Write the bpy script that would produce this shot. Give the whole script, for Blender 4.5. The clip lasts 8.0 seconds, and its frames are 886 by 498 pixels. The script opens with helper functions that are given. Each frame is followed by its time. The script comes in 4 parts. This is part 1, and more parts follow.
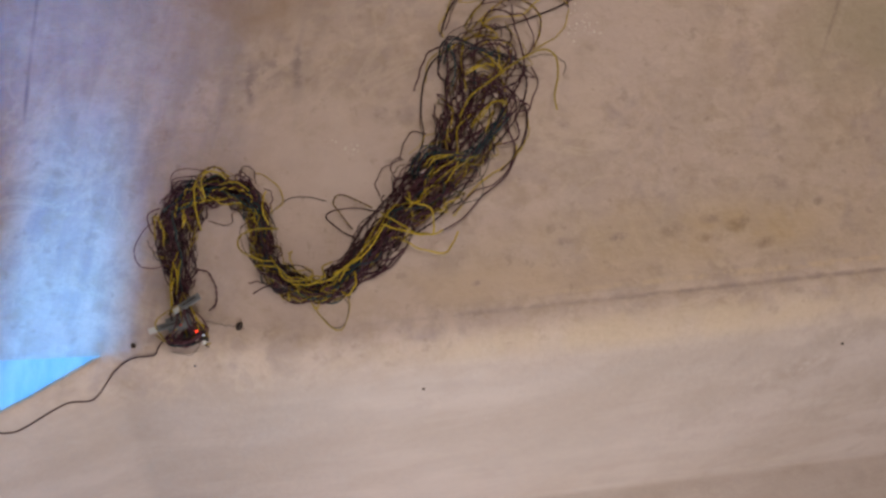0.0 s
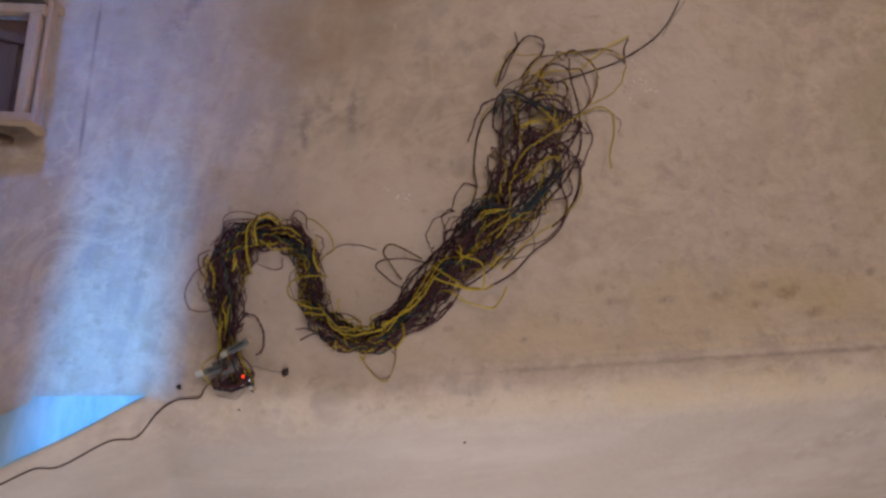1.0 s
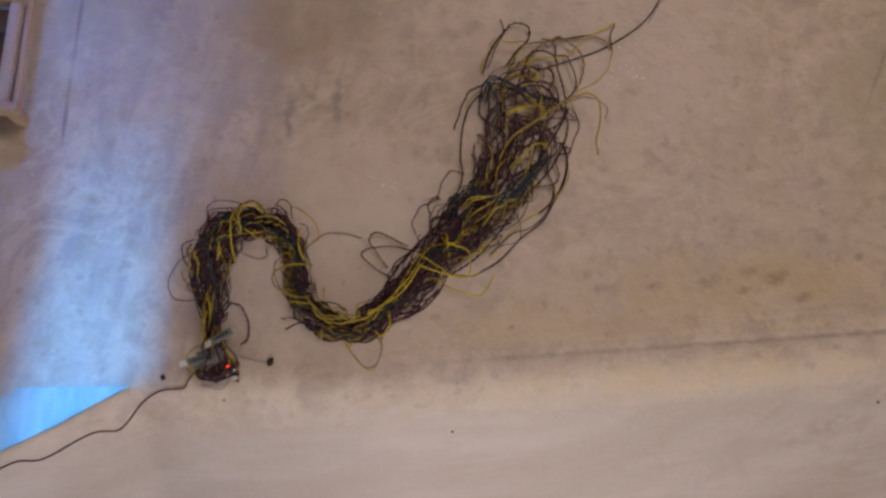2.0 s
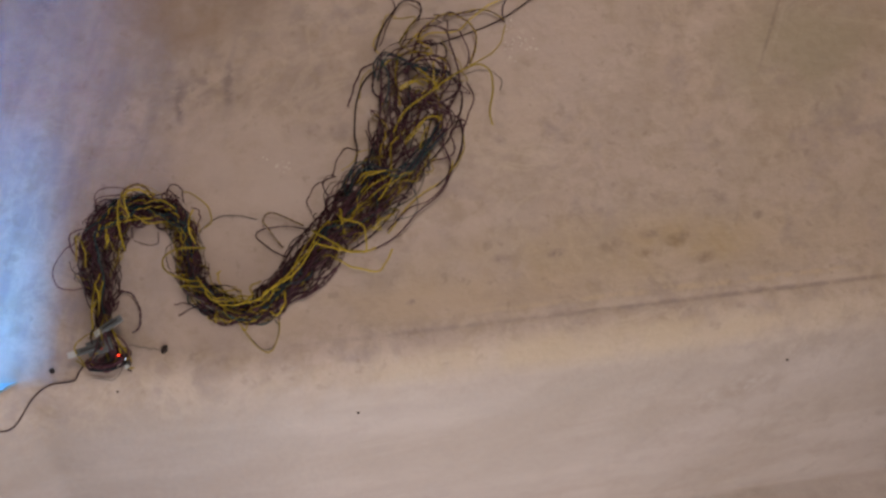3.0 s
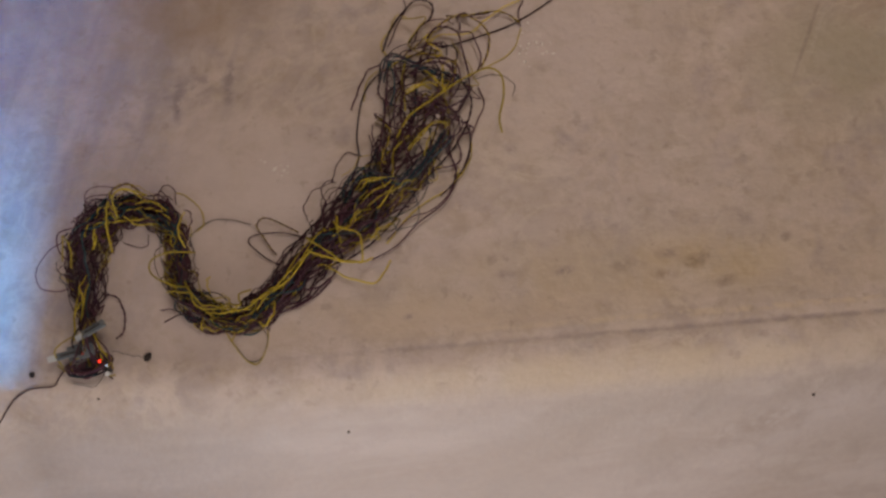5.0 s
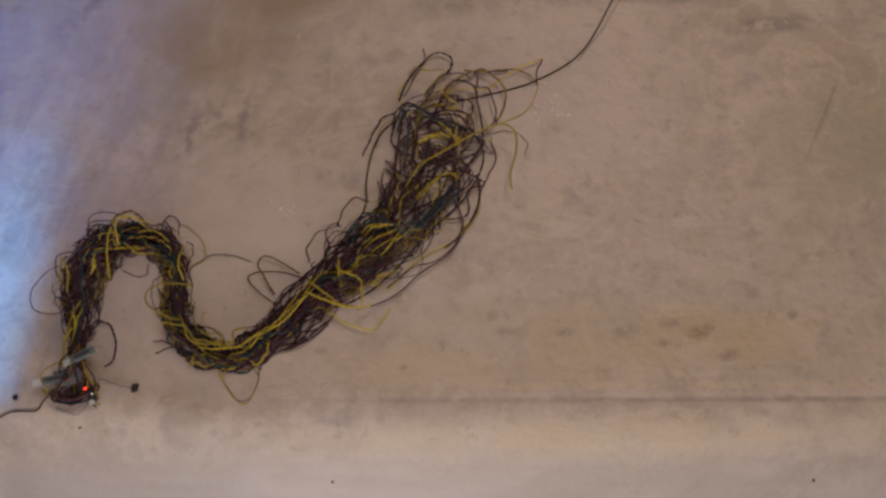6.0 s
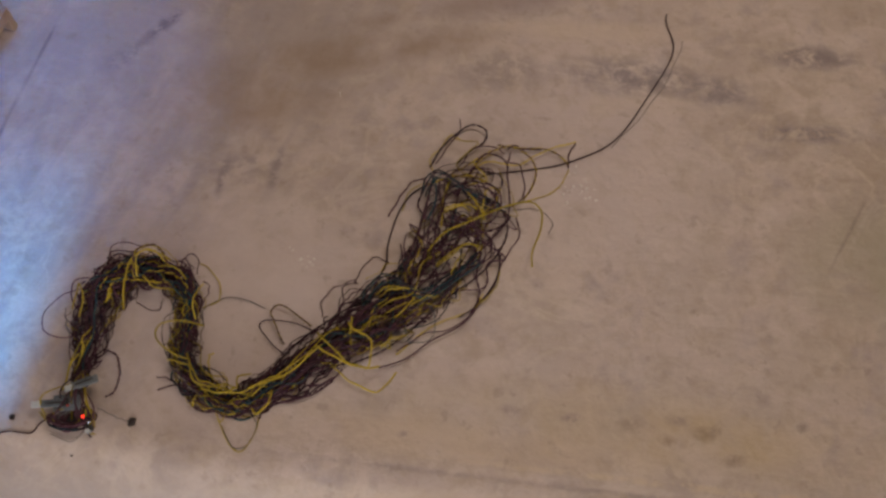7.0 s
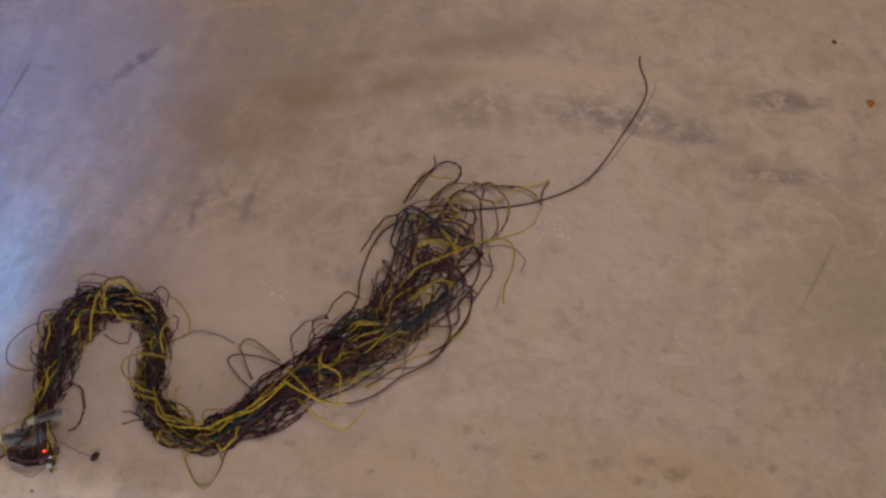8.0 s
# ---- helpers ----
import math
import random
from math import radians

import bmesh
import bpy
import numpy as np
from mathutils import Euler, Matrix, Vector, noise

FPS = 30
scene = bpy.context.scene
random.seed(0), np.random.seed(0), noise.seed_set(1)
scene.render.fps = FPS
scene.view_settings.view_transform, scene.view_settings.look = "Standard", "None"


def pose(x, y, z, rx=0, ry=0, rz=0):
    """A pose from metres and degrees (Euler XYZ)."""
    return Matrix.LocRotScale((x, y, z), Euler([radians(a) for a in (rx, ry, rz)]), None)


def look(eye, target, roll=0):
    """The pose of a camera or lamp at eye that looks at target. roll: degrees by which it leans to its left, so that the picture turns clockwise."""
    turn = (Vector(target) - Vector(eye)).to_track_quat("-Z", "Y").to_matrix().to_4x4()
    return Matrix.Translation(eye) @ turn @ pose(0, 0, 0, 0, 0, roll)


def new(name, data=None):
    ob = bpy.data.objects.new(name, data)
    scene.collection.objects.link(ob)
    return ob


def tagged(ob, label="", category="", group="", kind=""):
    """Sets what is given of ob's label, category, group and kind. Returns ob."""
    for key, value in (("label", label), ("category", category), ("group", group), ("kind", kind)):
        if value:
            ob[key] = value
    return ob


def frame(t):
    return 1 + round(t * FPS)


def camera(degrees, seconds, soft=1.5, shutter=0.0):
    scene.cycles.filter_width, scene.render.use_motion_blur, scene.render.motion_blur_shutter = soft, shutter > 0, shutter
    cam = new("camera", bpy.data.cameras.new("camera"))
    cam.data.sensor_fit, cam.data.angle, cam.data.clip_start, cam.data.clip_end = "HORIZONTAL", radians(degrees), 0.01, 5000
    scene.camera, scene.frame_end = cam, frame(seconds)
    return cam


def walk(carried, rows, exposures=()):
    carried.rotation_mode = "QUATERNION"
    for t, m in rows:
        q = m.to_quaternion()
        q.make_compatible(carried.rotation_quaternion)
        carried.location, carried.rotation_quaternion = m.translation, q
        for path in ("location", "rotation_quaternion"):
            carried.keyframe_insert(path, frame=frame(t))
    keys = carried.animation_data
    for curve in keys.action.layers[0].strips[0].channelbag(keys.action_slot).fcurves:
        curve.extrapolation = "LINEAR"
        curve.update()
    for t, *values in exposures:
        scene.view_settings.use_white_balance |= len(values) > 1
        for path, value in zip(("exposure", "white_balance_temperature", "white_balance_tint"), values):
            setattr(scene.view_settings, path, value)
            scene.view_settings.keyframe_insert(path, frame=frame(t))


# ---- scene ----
cam = camera(56.0, 8.0, soft=2.8)
PATH = [
    (0, (0.330, -0.167, 1.483), (0.361, 0.268, -0.484), 7.24),
    (0.5, (0.313, -0.149, 1.485), (0.299, 0.275, -0.481), 2.43),
    (1, (0.250, -0.083, 1.498), (0.258, 0.355, -0.456), 6.96),
    (1.2, (0.247, -0.078, 1.500), (0.268, 0.362, -0.454), 8.74),
    (2.3, (0.307, -0.121, 1.476), (0.319, 0.330, -0.473), 6.15),
    (2.5, (0.361, -0.130, 1.478), (0.352, 0.311, -0.482), 2.55),
    (3, (0.413, -0.190, 1.440), (0.489, 0.334, -0.494), 10.63),
    (3.5, (0.435, -0.191, 1.423), (0.497, 0.437, -0.476), 8.05),
    (4, (0.457, -0.187, 1.379), (0.489, 0.396, -0.534), 5.92),
    (4.5, (0.514, -0.163, 1.369), (0.494, 0.402, -0.550), 1.22),
    (4.7, (0.484, -0.160, 1.368), (0.462, 0.372, -0.568), 1.47),
    (6, (0.490, -0.166, 1.343), (0.434, 0.507, -0.539), 4.40),
    (6.5, (0.509, -0.158, 1.348), (0.386, 0.574, -0.510), 3.91),
    (7, (0.479, -0.157, 1.347), (0.362, 0.644, -0.483), 7.86),
    (7.5, (0.487, -0.161, 1.347), (0.383, 0.690, -0.460), 9.66),
    (8, (0.502, -0.151, 1.349), (0.394, 0.735, -0.444), 9.80),
]
walk(cam, [(t, look(eye, target, roll)) for t, eye, target, roll in PATH],
     [(0.0, -0.05), (1.0, -0.25), (2.5, -0.2), (4.5, -0.28), (8.0, -0.25)])


# ---- world and lamps ----
world = bpy.data.worlds.new("sky")
scene.world = world
world.use_nodes = True
sky = world.node_tree.nodes.new("ShaderNodeTexSky")
sky.sky_type, sky.sun_disc, sky.sun_elevation, sky.sun_rotation = "NISHITA", False, radians(35), radians(200)
world.node_tree.links.new(sky.outputs[0], world.node_tree.nodes["Background"].inputs[0])
world.node_tree.nodes["Background"].inputs[1].default_value = 0.1


def area_lamp(name, eye, target, sx, sy, power, colour, spread=180.0):
    data = bpy.data.lights.new(name, "AREA")
    data.shape, data.size, data.size_y, data.energy, data.color, data.spread = "RECTANGLE", sx, sy, power, colour, radians(spread)
    ob = new(name, data)
    ob.matrix_world = look(eye, target)
    return ob


# warm ceiling lamp, neutral daylight from the low south window, blue beam through the gap in the north window's added
# boards
area_lamp("ceiling_lamp_light", (0.75, 1.15, 2.36), (0.75, 1.15, 0), 0.55, 0.55, 22, (0.97, 0.84, 0.795))
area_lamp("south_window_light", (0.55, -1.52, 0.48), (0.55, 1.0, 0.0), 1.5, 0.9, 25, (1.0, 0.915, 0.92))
area_lamp("slit_window_light", (-0.373, 3.60, 2.82), (-0.320, -0.05, 0), 0.035, 0.30, 155, (0.06, 0.39, 1.0), 60)
# two unseen blue lamps added inside the boards to soften and widen the stripe
area_lamp("blue_stripe_fill", (-0.36, 2.48, 2.0), (-0.318, -0.02, 0), 0.08, 0.35, 0.26, (0.04, 0.35, 1.0), 5.5)
area_lamp("blue_haze_fill", (-0.36, 2.48, 2.0), (-0.45, 0.56, 0), 0.20, 0.35, 1.5, (0.07, 0.28, 1.0), 17)


# ---- materials ----
# the line at which the level floor turns down: a corner of it, and its rise along x
EDGE_X, EDGE_Y, EDGE_RISE = -0.228, -0.060, 0.165


def material(name, rough=0.6, metal=0.0):
    m = bpy.data.materials.new(name)
    m.use_nodes = True
    b = m.node_tree.nodes["Principled BSDF"]
    b.inputs["Roughness"].default_value, b.inputs["Metallic"].default_value = rough, metal
    return m, m.node_tree.nodes, m.node_tree.links, b


def noise_fac(n, l, vec, scale, detail=4.0, rough=0.6, lo=0.35, hi=0.65, stretch=(1, 1, 1), turn=0.0, warp=0.0):
    mp = n.new("ShaderNodeMapping")
    mp.vector_type = "TEXTURE"
    mp.inputs["Scale"].default_value = [1 / k for k in stretch]
    mp.inputs["Rotation"].default_value = (0, 0, radians(turn))
    t = n.new("ShaderNodeTexNoise")
    t.inputs["Scale"].default_value, t.inputs["Detail"].default_value, t.inputs["Roughness"].default_value = scale, detail, rough
    t.inputs["Distortion"].default_value = warp
    r = n.new("ShaderNodeMapRange")
    r.inputs[1].default_value, r.inputs[2].default_value = lo, hi
    l.new(vec, mp.inputs[0]), l.new(mp.outputs[0], t.inputs["Vector"]), l.new(t.outputs["Fac"], r.inputs[0])
    return r.outputs[0]


def mixed(n, l, fac, a, b, amount=1.0, mode="MIX"):
    x = n.new("ShaderNodeMix")
    x.data_type, x.blend_type = "RGBA", mode
    if amount != 1.0:
        k = n.new("ShaderNodeMath")
        k.operation, k.inputs[1].default_value = "MULTIPLY", amount
        l.new(fac, k.inputs[0])
        fac = k.outputs[0]
    l.new(fac, x.inputs[0])
    for sock, v in ((x.inputs[6], a), (x.inputs[7], b)):
        if isinstance(v, tuple):
            sock.default_value = (*v, 1)
        else:
            l.new(v, sock)
    return x.outputs[2]


def spot(n, l, vec, cx, cy, rx, ry, turn, ragged):
    """A ragged patch round (cx, cy), 1 inside."""
    mp = n.new("ShaderNodeMapping")
    mp.vector_type = "TEXTURE"
    mp.inputs["Location"].default_value = (cx, cy, 0)
    mp.inputs["Rotation"].default_value = (0, 0, radians(turn))
    mp.inputs["Scale"].default_value = (rx, ry, 1e6)
    ln = n.new("ShaderNodeVectorMath")
    ln.operation = "LENGTH"
    r = n.new("ShaderNodeMapRange")
    r.inputs[1].default_value, r.inputs[2].default_value = 1.0, 0.35
    mul = n.new("ShaderNodeMath")
    mul.operation, mul.use_clamp = "MULTIPLY", True
    l.new(vec, mp.inputs[0]), l.new(mp.outputs[0], ln.inputs[0]), l.new(ln.outputs[1], r.inputs[0])
    l.new(r.outputs[0], mul.inputs[0]), l.new(ragged, mul.inputs[1])
    return mul.outputs[0]


def ramp(n, l, vec, kx, ky, lo, hi):
    """A smooth step, 0 to 1, of kx * x + ky * y between lo and hi."""
    dot = n.new("ShaderNodeVectorMath")
    dot.operation = "DOT_PRODUCT"
    dot.inputs[1].default_value = (kx, ky, 0)
    r = n.new("ShaderNodeMapRange")
    r.interpolation_type = "SMOOTHSTEP"
    r.inputs[1].default_value, r.inputs[2].default_value = lo, hi
    l.new(vec, dot.inputs[0]), l.new(dot.outputs["Value"], r.inputs[0])
    return r.outputs[0]


def times(n, l, a, b):
    k = n.new("ShaderNodeMath")
    k.operation, k.use_clamp = "MULTIPLY", True
    l.new(a, k.inputs[0]), l.new(b, k.inputs[1])
    return k.outputs[0]


def inverse(n, l, a):
    k = n.new("ShaderNodeMath")
    k.operation, k.inputs[0].default_value = "SUBTRACT", 1.0
    l.new(a, k.inputs[1])
    return k.outputs[0]


def screed_material():
    """Rough trowelled screed on the level part, a smoother brushed skim coat on the slope."""
    m, n, l, b = material("worn_screed", 0.55)
    tc = n.new("ShaderNodeTexCoord").outputs["Object"]
    broad = noise_fac(n, l, tc, 1.9, 3, 0.55, 0.36, 0.64)
    cloud = noise_fac(n, l, tc, 5.0, 5, 0.6, 0.40, 0.66, (1, 1, 1), 0, 0.6)
    trowel = noise_fac(n, l, tc, 6.5, 5, 0.62, 0.42, 0.64, (0.45, 1.5, 1), 34, 0.5)
    drag = noise_fac(n, l, tc, 9.0, 4, 0.6, 0.44, 0.62, (1.7, 0.34, 1), -8, 0.4)
    grey = noise_fac(n, l, tc, 4.6, 7, 0.74, 0.54, 0.70, (0.9, 1.2, 1), 22, 0.5)
    mottle = noise_fac(n, l, tc, 24.0, 5, 0.66, 0.46, 0.64, (1, 1, 1), 0, 0.3)
    mauve = noise_fac(n, l, tc, 15.0, 4, 0.6, 0.50, 0.68, (1, 1.1, 1), 40, 0.3)
    chalk = noise_fac(n, l, tc, 11.0, 5, 0.65, 0.52, 0.70, (1, 1.3, 1), 30, 0.4)
    fine = noise_fac(n, l, tc, 70.0, 5, 0.7, 0.3, 0.7)
    pits = noise_fac(n, l, tc, 30.0, 3, 0.6, 0.62, 0.69)
    rag = noise_fac(n, l, tc, 24.0, 6, 0.75, 0.42, 0.55, (0.9, 1.2, 1), 15, 0.3)
    net = noise_fac(n, l, tc, 5.5, 6, 0.62, 0.40, 0.60, (1, 1.2, 1), 30, 0.8)
    fold = n.new("ShaderNodeMath")
    fold.operation, fold.inputs[1].default_value = "PINGPONG", 0.5
    l.new(net, fold.inputs[0])
    vein = n.new("ShaderNodeMapRange")
    vein.inputs[1].default_value, vein.inputs[2].default_value = 0.30, 0.5
    l.new(fold.outputs[0], vein.inputs[0])
    soft = noise_fac(n, l, tc, 8.0, 3, 0.5, 0.25, 0.55)
    east = ramp(n, l, tc, 1.0, 0.0, 0.45, 1.25)
    west = ramp(n, l, tc, -1.0, 0.35, -0.25, 0.35)
    slope = ramp(n, l, tc, EDGE_RISE, -1.0, EDGE_RISE * EDGE_X - EDGE_Y + 0.03, EDGE_RISE * EDGE_X - EDGE_Y + 0.13)
    level = inverse(n, l, slope)
    # level part
    c = mixed(n, l, broad, (0.455, 0.368, 0.325), (0.425, 0.338, 0.272))
    c = mixed(n, l, east, c, (0.425, 0.345, 0.245), 0.62)
    c = mixed(n, l, cloud, c, (0.53, 0.432, 0.36), 0.8)
    c = mixed(n, l, times(n, l, trowel, broad), c, (0.315, 0.236, 0.182), 0.65)
    c = mixed(n, l, times(n, l, drag, west), c, (0.32, 0.265, 0.245), 0.85)
    c = mixed(n, l, mottle, c, (0.33, 0.25, 0.16), 0.5)
    c = mixed(n, l, times(n, l, mauve, cloud), c, (0.28, 0.232, 0.235), 0.62)
    c = mixed(n, l, grey, c, (0.265, 0.22, 0.21), 0.6)
    c = mixed(n, l, chalk, c, (0.58, 0.485, 0.41), 0.5)
    c = mixed(n, l, times(n, l, vein.outputs[0], broad), c, (0.56, 0.46, 0.36), 0.45)
    # slope: paler, with long soft strokes of the brush
    stroke = noise_fac(n, l, tc, 5.5, 4, 0.55, 0.38, 0.66, (0.32, 1.9, 1), 24, 0.3)
    stroke2 = noise_fac(n, l, tc, 11.0, 4, 0.55, 0.46, 0.68, (0.30, 1.7, 1), 12, 0.3)
    skim = mixed(n, l, broad, (0.395, 0.333, 0.298), (0.37, 0.315, 0.275))
    skim = mixed(n, l, stroke, skim, (0.345, 0.280, 0.232), 0.75)
    skim = mixed(n, l, stroke2, skim, (0.445, 0.38, 0.343), 0.65)
    skim = mixed(n, l, times(n, l, grey, cloud), skim, (0.31, 0.258, 0.232), 0.55)
    skim = mixed(n, l, times(n, l, east, mauve), skim, (0.30, 0.245, 0.20), 0.6)
    c = mixed(n, l, slope, c, skim)
    # soft pale, ochre and brown washes, then ragged grey stains, a scratch, edge lines and small dark pits
    for cx, cy, rx, ry, turn, col, k in (
            (0.10, 0.24, 0.30, 0.24, 0, (0.54, 0.445, 0.39), 0.75), (0.62, 0.62, 0.32, 0.22, 20, (0.50, 0.405, 0.345), 0.5),
            (-0.20, 0.74, 0.52, 0.30, 30, (0.325, 0.265, 0.235), 0.8), (0.09, 0.770, 0.38, 0.060, 27, (0.27, 0.188, 0.128), 0.85), (-0.05, 0.615, 0.22, 0.080, 20, (0.29, 0.20, 0.135), 0.75), (0.24, 0.93, 0.30, 0.028, 30, (0.29, 0.215, 0.165), 0.8),
            (0.42, 1.04, 0.26, 0.07, 32, (0.29, 0.222, 0.195), 0.8), (0.56, 0.985, 0.28, 0.035, 16, (0.52, 0.415, 0.31), 0.7), (0.62, 0.82, 0.22, 0.03, 16, (0.52, 0.425, 0.34), 0.6), (0.80, 0.215, 0.60, 0.085, 9, (0.45, 0.345, 0.21), 0.55),
            (0.45, 0.105, 0.45, 0.05, 9.5, (0.475, 0.36, 0.235), 0.6), (0.75, 0.045, 0.60, 0.040, 9.5, (0.485, 0.385, 0.26), 0.65),
            (1.17, 0.637, 0.22, 0.16, 20, (0.335, 0.285, 0.195), 0.8), (0.90, 0.230, 0.16, 0.06, 10, (0.42, 0.30, 0.15), 0.5)):
        c = mixed(n, l, spot(n, l, tc, cx, cy, rx, ry, turn, soft), c, col, k)
    for cx, cy, rx, ry, turn, col, k in (
            (0.655, 0.902, 0.190, 0.055, 12, (0.20, 0.162, 0.158), 0.85), (0.816, 0.915, 0.100, 0.045, 10, (0.215, 0.175, 0.165), 0.85),
            (0.988, 1.056, 0.13, 0.040, 14, (0.22, 0.175, 0.16), 1.0), (1.0, 0.869, 0.13, 0.026, 16, (0.195, 0.157, 0.155), 1.0),
            (0.40, 0.83, 0.13, 0.06, 20, (0.27, 0.215, 0.185), 0.8), (-0.260, 0.735, 0.075, 0.018, 66, (0.15, 0.122, 0.13), 0.9),
            (-0.295, 0.655, 0.075, 0.028, 62, (0.22, 0.182, 0.182), 0.8), (-0.027, 0.455, 0.055, 0.012, 98, (0.22, 0.175, 0.165), 0.9),
            (0.059, 0.495, 0.060, 0.012, 96, (0.22, 0.175, 0.165), 0.9), (0.00, 0.490, 0.12, 0.035, 22, (0.27, 0.215, 0.19), 0.7),
            (1.103, 0.691, 0.137, 0.005, -108, (0.24, 0.19, 0.15), 0.75), (1.118, 0.691, 0.137, 0.006, -108, (0.50, 0.42, 0.34), 0.35),
            # thin dark and pale lines that follow the rounded edge
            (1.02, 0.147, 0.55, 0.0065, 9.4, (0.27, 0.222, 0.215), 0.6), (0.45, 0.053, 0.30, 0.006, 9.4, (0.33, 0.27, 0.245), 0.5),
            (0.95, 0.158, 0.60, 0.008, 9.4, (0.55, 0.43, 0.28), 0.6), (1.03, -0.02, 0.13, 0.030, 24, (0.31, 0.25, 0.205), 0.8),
            (1.12, 0.055, 0.10, 0.025, 20, (0.32, 0.265, 0.22), 0.7), (0.70, -0.02, 0.12, 0.016, 26, (0.355, 0.295, 0.25), 0.7),
            (0.36, -0.10, 0.14, 0.020, 28, (0.37, 0.31, 0.275), 0.7), (0.889, 0.236, 0.024, 0.018, 20, (0.24, 0.165, 0.085), 0.75),
            (0.911, 0.249, 0.022, 0.012, 60, (0.21, 0.15, 0.10), 0.7), (0.849, 0.248, 0.030, 0.012, 10, (0.24, 0.18, 0.145), 0.65),
            (0.772, 0.221, 0.032, 0.017, 30, (0.26, 0.195, 0.145), 0.65), (0.677, 0.202, 0.022, 0.011, 20, (0.21, 0.16, 0.155), 0.9),
            (0.945, 0.207, 0.026, 0.012, 25, (0.21, 0.145, 0.095), 0.9), (0.965, 0.323, 0.036, 0.020, 0, (0.27, 0.21, 0.17), 0.8),
            (0.842, 0.209, 0.028, 0.012, 0, (0.24, 0.165, 0.10), 0.8), (0.580, 0.186, 0.026, 0.012, 0, (0.24, 0.18, 0.155), 0.8),
            (0.419, 0.102, 0.016, 0.006, 20, (0.25, 0.19, 0.165), 0.8), (1.047, 0.292, 0.018, 0.011, 40, (0.26, 0.20, 0.15), 0.8)):
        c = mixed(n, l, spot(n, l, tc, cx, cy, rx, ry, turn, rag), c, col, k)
    # the long crack beside the stool
    for cx, cy, ry, turn in ((-0.453, 0.620, 0.090, 3), (-0.4475, 0.512, 0.085, 3), (-0.441, 0.410, 0.070, 4)):
        c = mixed(n, l, spot(n, l, tc, cx, cy, 0.0055, ry, turn, soft), c, (0.16, 0.135, 0.135), 0.8)
    c = mixed(n, l, times(n, l, pits, level), c, (0.26, 0.195, 0.14), 0.4)
    c = mixed(n, l, fine, c, (0.6, 0.5, 0.42), 0.12)
    l.new(c, b.inputs["Base Color"])
    rr = n.new("ShaderNodeMapRange")
    rr.inputs[3].default_value, rr.inputs[4].default_value = 0.48, 0.72
    l.new(cloud, rr.inputs[0]), l.new(rr.outputs[0], b.inputs["Roughness"])
    bump = n.new("ShaderNodeBump")
    bump.inputs["Strength"].default_value, bump.inputs["Distance"].default_value = 0.22, 0.003
    add = n.new("ShaderNodeMath")
    add2 = n.new("ShaderNodeMath")
    l.new(times(n, l, mottle, level), add.inputs[0]), l.new(fine, add.inputs[1])
    l.new(add.outputs[0], add2.inputs[0]), l.new(stroke2, add2.inputs[1])
    l.new(add2.outputs[0], bump.inputs["Height"]), l.new(bump.outputs[0], b.inputs["Normal"])
    return m


def grained(name, base, dark, rough=0.6, scale=14.0, stretch=(1, 1, 1), bump_d=0.002, metal=0.0, amount=0.8):
    m, n, l, b = material(name, rough, metal)
    tc = n.new("ShaderNodeTexCoord").outputs["Object"]
    big = noise_fac(n, l, tc, scale * 0.25, 3, 0.5, 0.35, 0.7, stretch)
    small = noise_fac(n, l, tc, scale, 5, 0.65, 0.35, 0.7, stretch)
    c = mixed(n, l, big, base, dark, amount)
    c = mixed(n, l, small, c, dark, amount * 0.5)
    l.new(c, b.inputs["Base Color"])
    bump = n.new("ShaderNodeBump")
    bump.inputs["Strength"].default_value, bump.inputs["Distance"].default_value = 0.4, bump_d
    l.new(small, bump.inputs["Height"]), l.new(bump.outputs[0], b.inputs["Normal"])
    return m


def wire_material(name, dark, light, rough=0.5):
    """Plastic insulation whose shade differs from strand to strand and along it."""
    m, n, l, b = material(name, rough)
    b.inputs["Specular IOR Level"].default_value = 0.15
    tc = n.new("ShaderNodeTexCoord").outputs["Object"]
    info = n.new("ShaderNodeObjectInfo").outputs["Random"]
    c = mixed(n, l, info, dark, light)
    c = mixed(n, l, noise_fac(n, l, tc, 30, 3, 0.6, 0.45, 0.7), c, (0.055, 0.032, 0.034), 0.4)
    l.new(c, b.inputs["Base Color"])
    return m


SCREED = screed_material()
PLASTER = grained("wall_plaster", (0.62, 0.56, 0.48), (0.48, 0.42, 0.35), 0.85, 6.0)
CEILING = grained("ceiling_paint", (0.72, 0.68, 0.62), (0.62, 0.58, 0.52), 0.9, 5.0)
# blue daylight of the gap at the floor's edge, put into the colour
BLUE_GAP = grained("blue_daylight_tint", (0.36, 0.46, 0.50), (0.15, 0.29, 0.36), 0.5, 34.0, (1.6, 0.6, 1))
PALE_WOOD = grained("pale_wood", (0.40, 0.29, 0.20), (0.24, 0.165, 0.11), 0.6, 26.0, (1, 0.12, 1))
BROWN_WOOD = grained("brown_panel_wood", (0.095, 0.055, 0.034), (0.055, 0.032, 0.02), 0.85, 18.0, (1, 0.15, 1))
DARK_WIRE = wire_material("dark_insulation", (0.021, 0.009, 0.012), (0.105, 0.046, 0.060), 0.8)
YELLOW_WIRE = wire_material("yellow_insulation", (0.15, 0.108, 0.012), (0.46, 0.34, 0.03), 0.6)
BRIGHT_WIRE = wire_material("bright_yellow_insulation", (0.30, 0.225, 0.02), (0.58, 0.435, 0.042), 0.6)
TEAL_WIRE = wire_material("teal_insulation", (0.008, 0.022, 0.028), (0.03, 0.075, 0.082), 0.7)
GREY_WIRE = wire_material("grey_insulation", (0.10, 0.09, 0.085), (0.22, 0.19, 0.17))
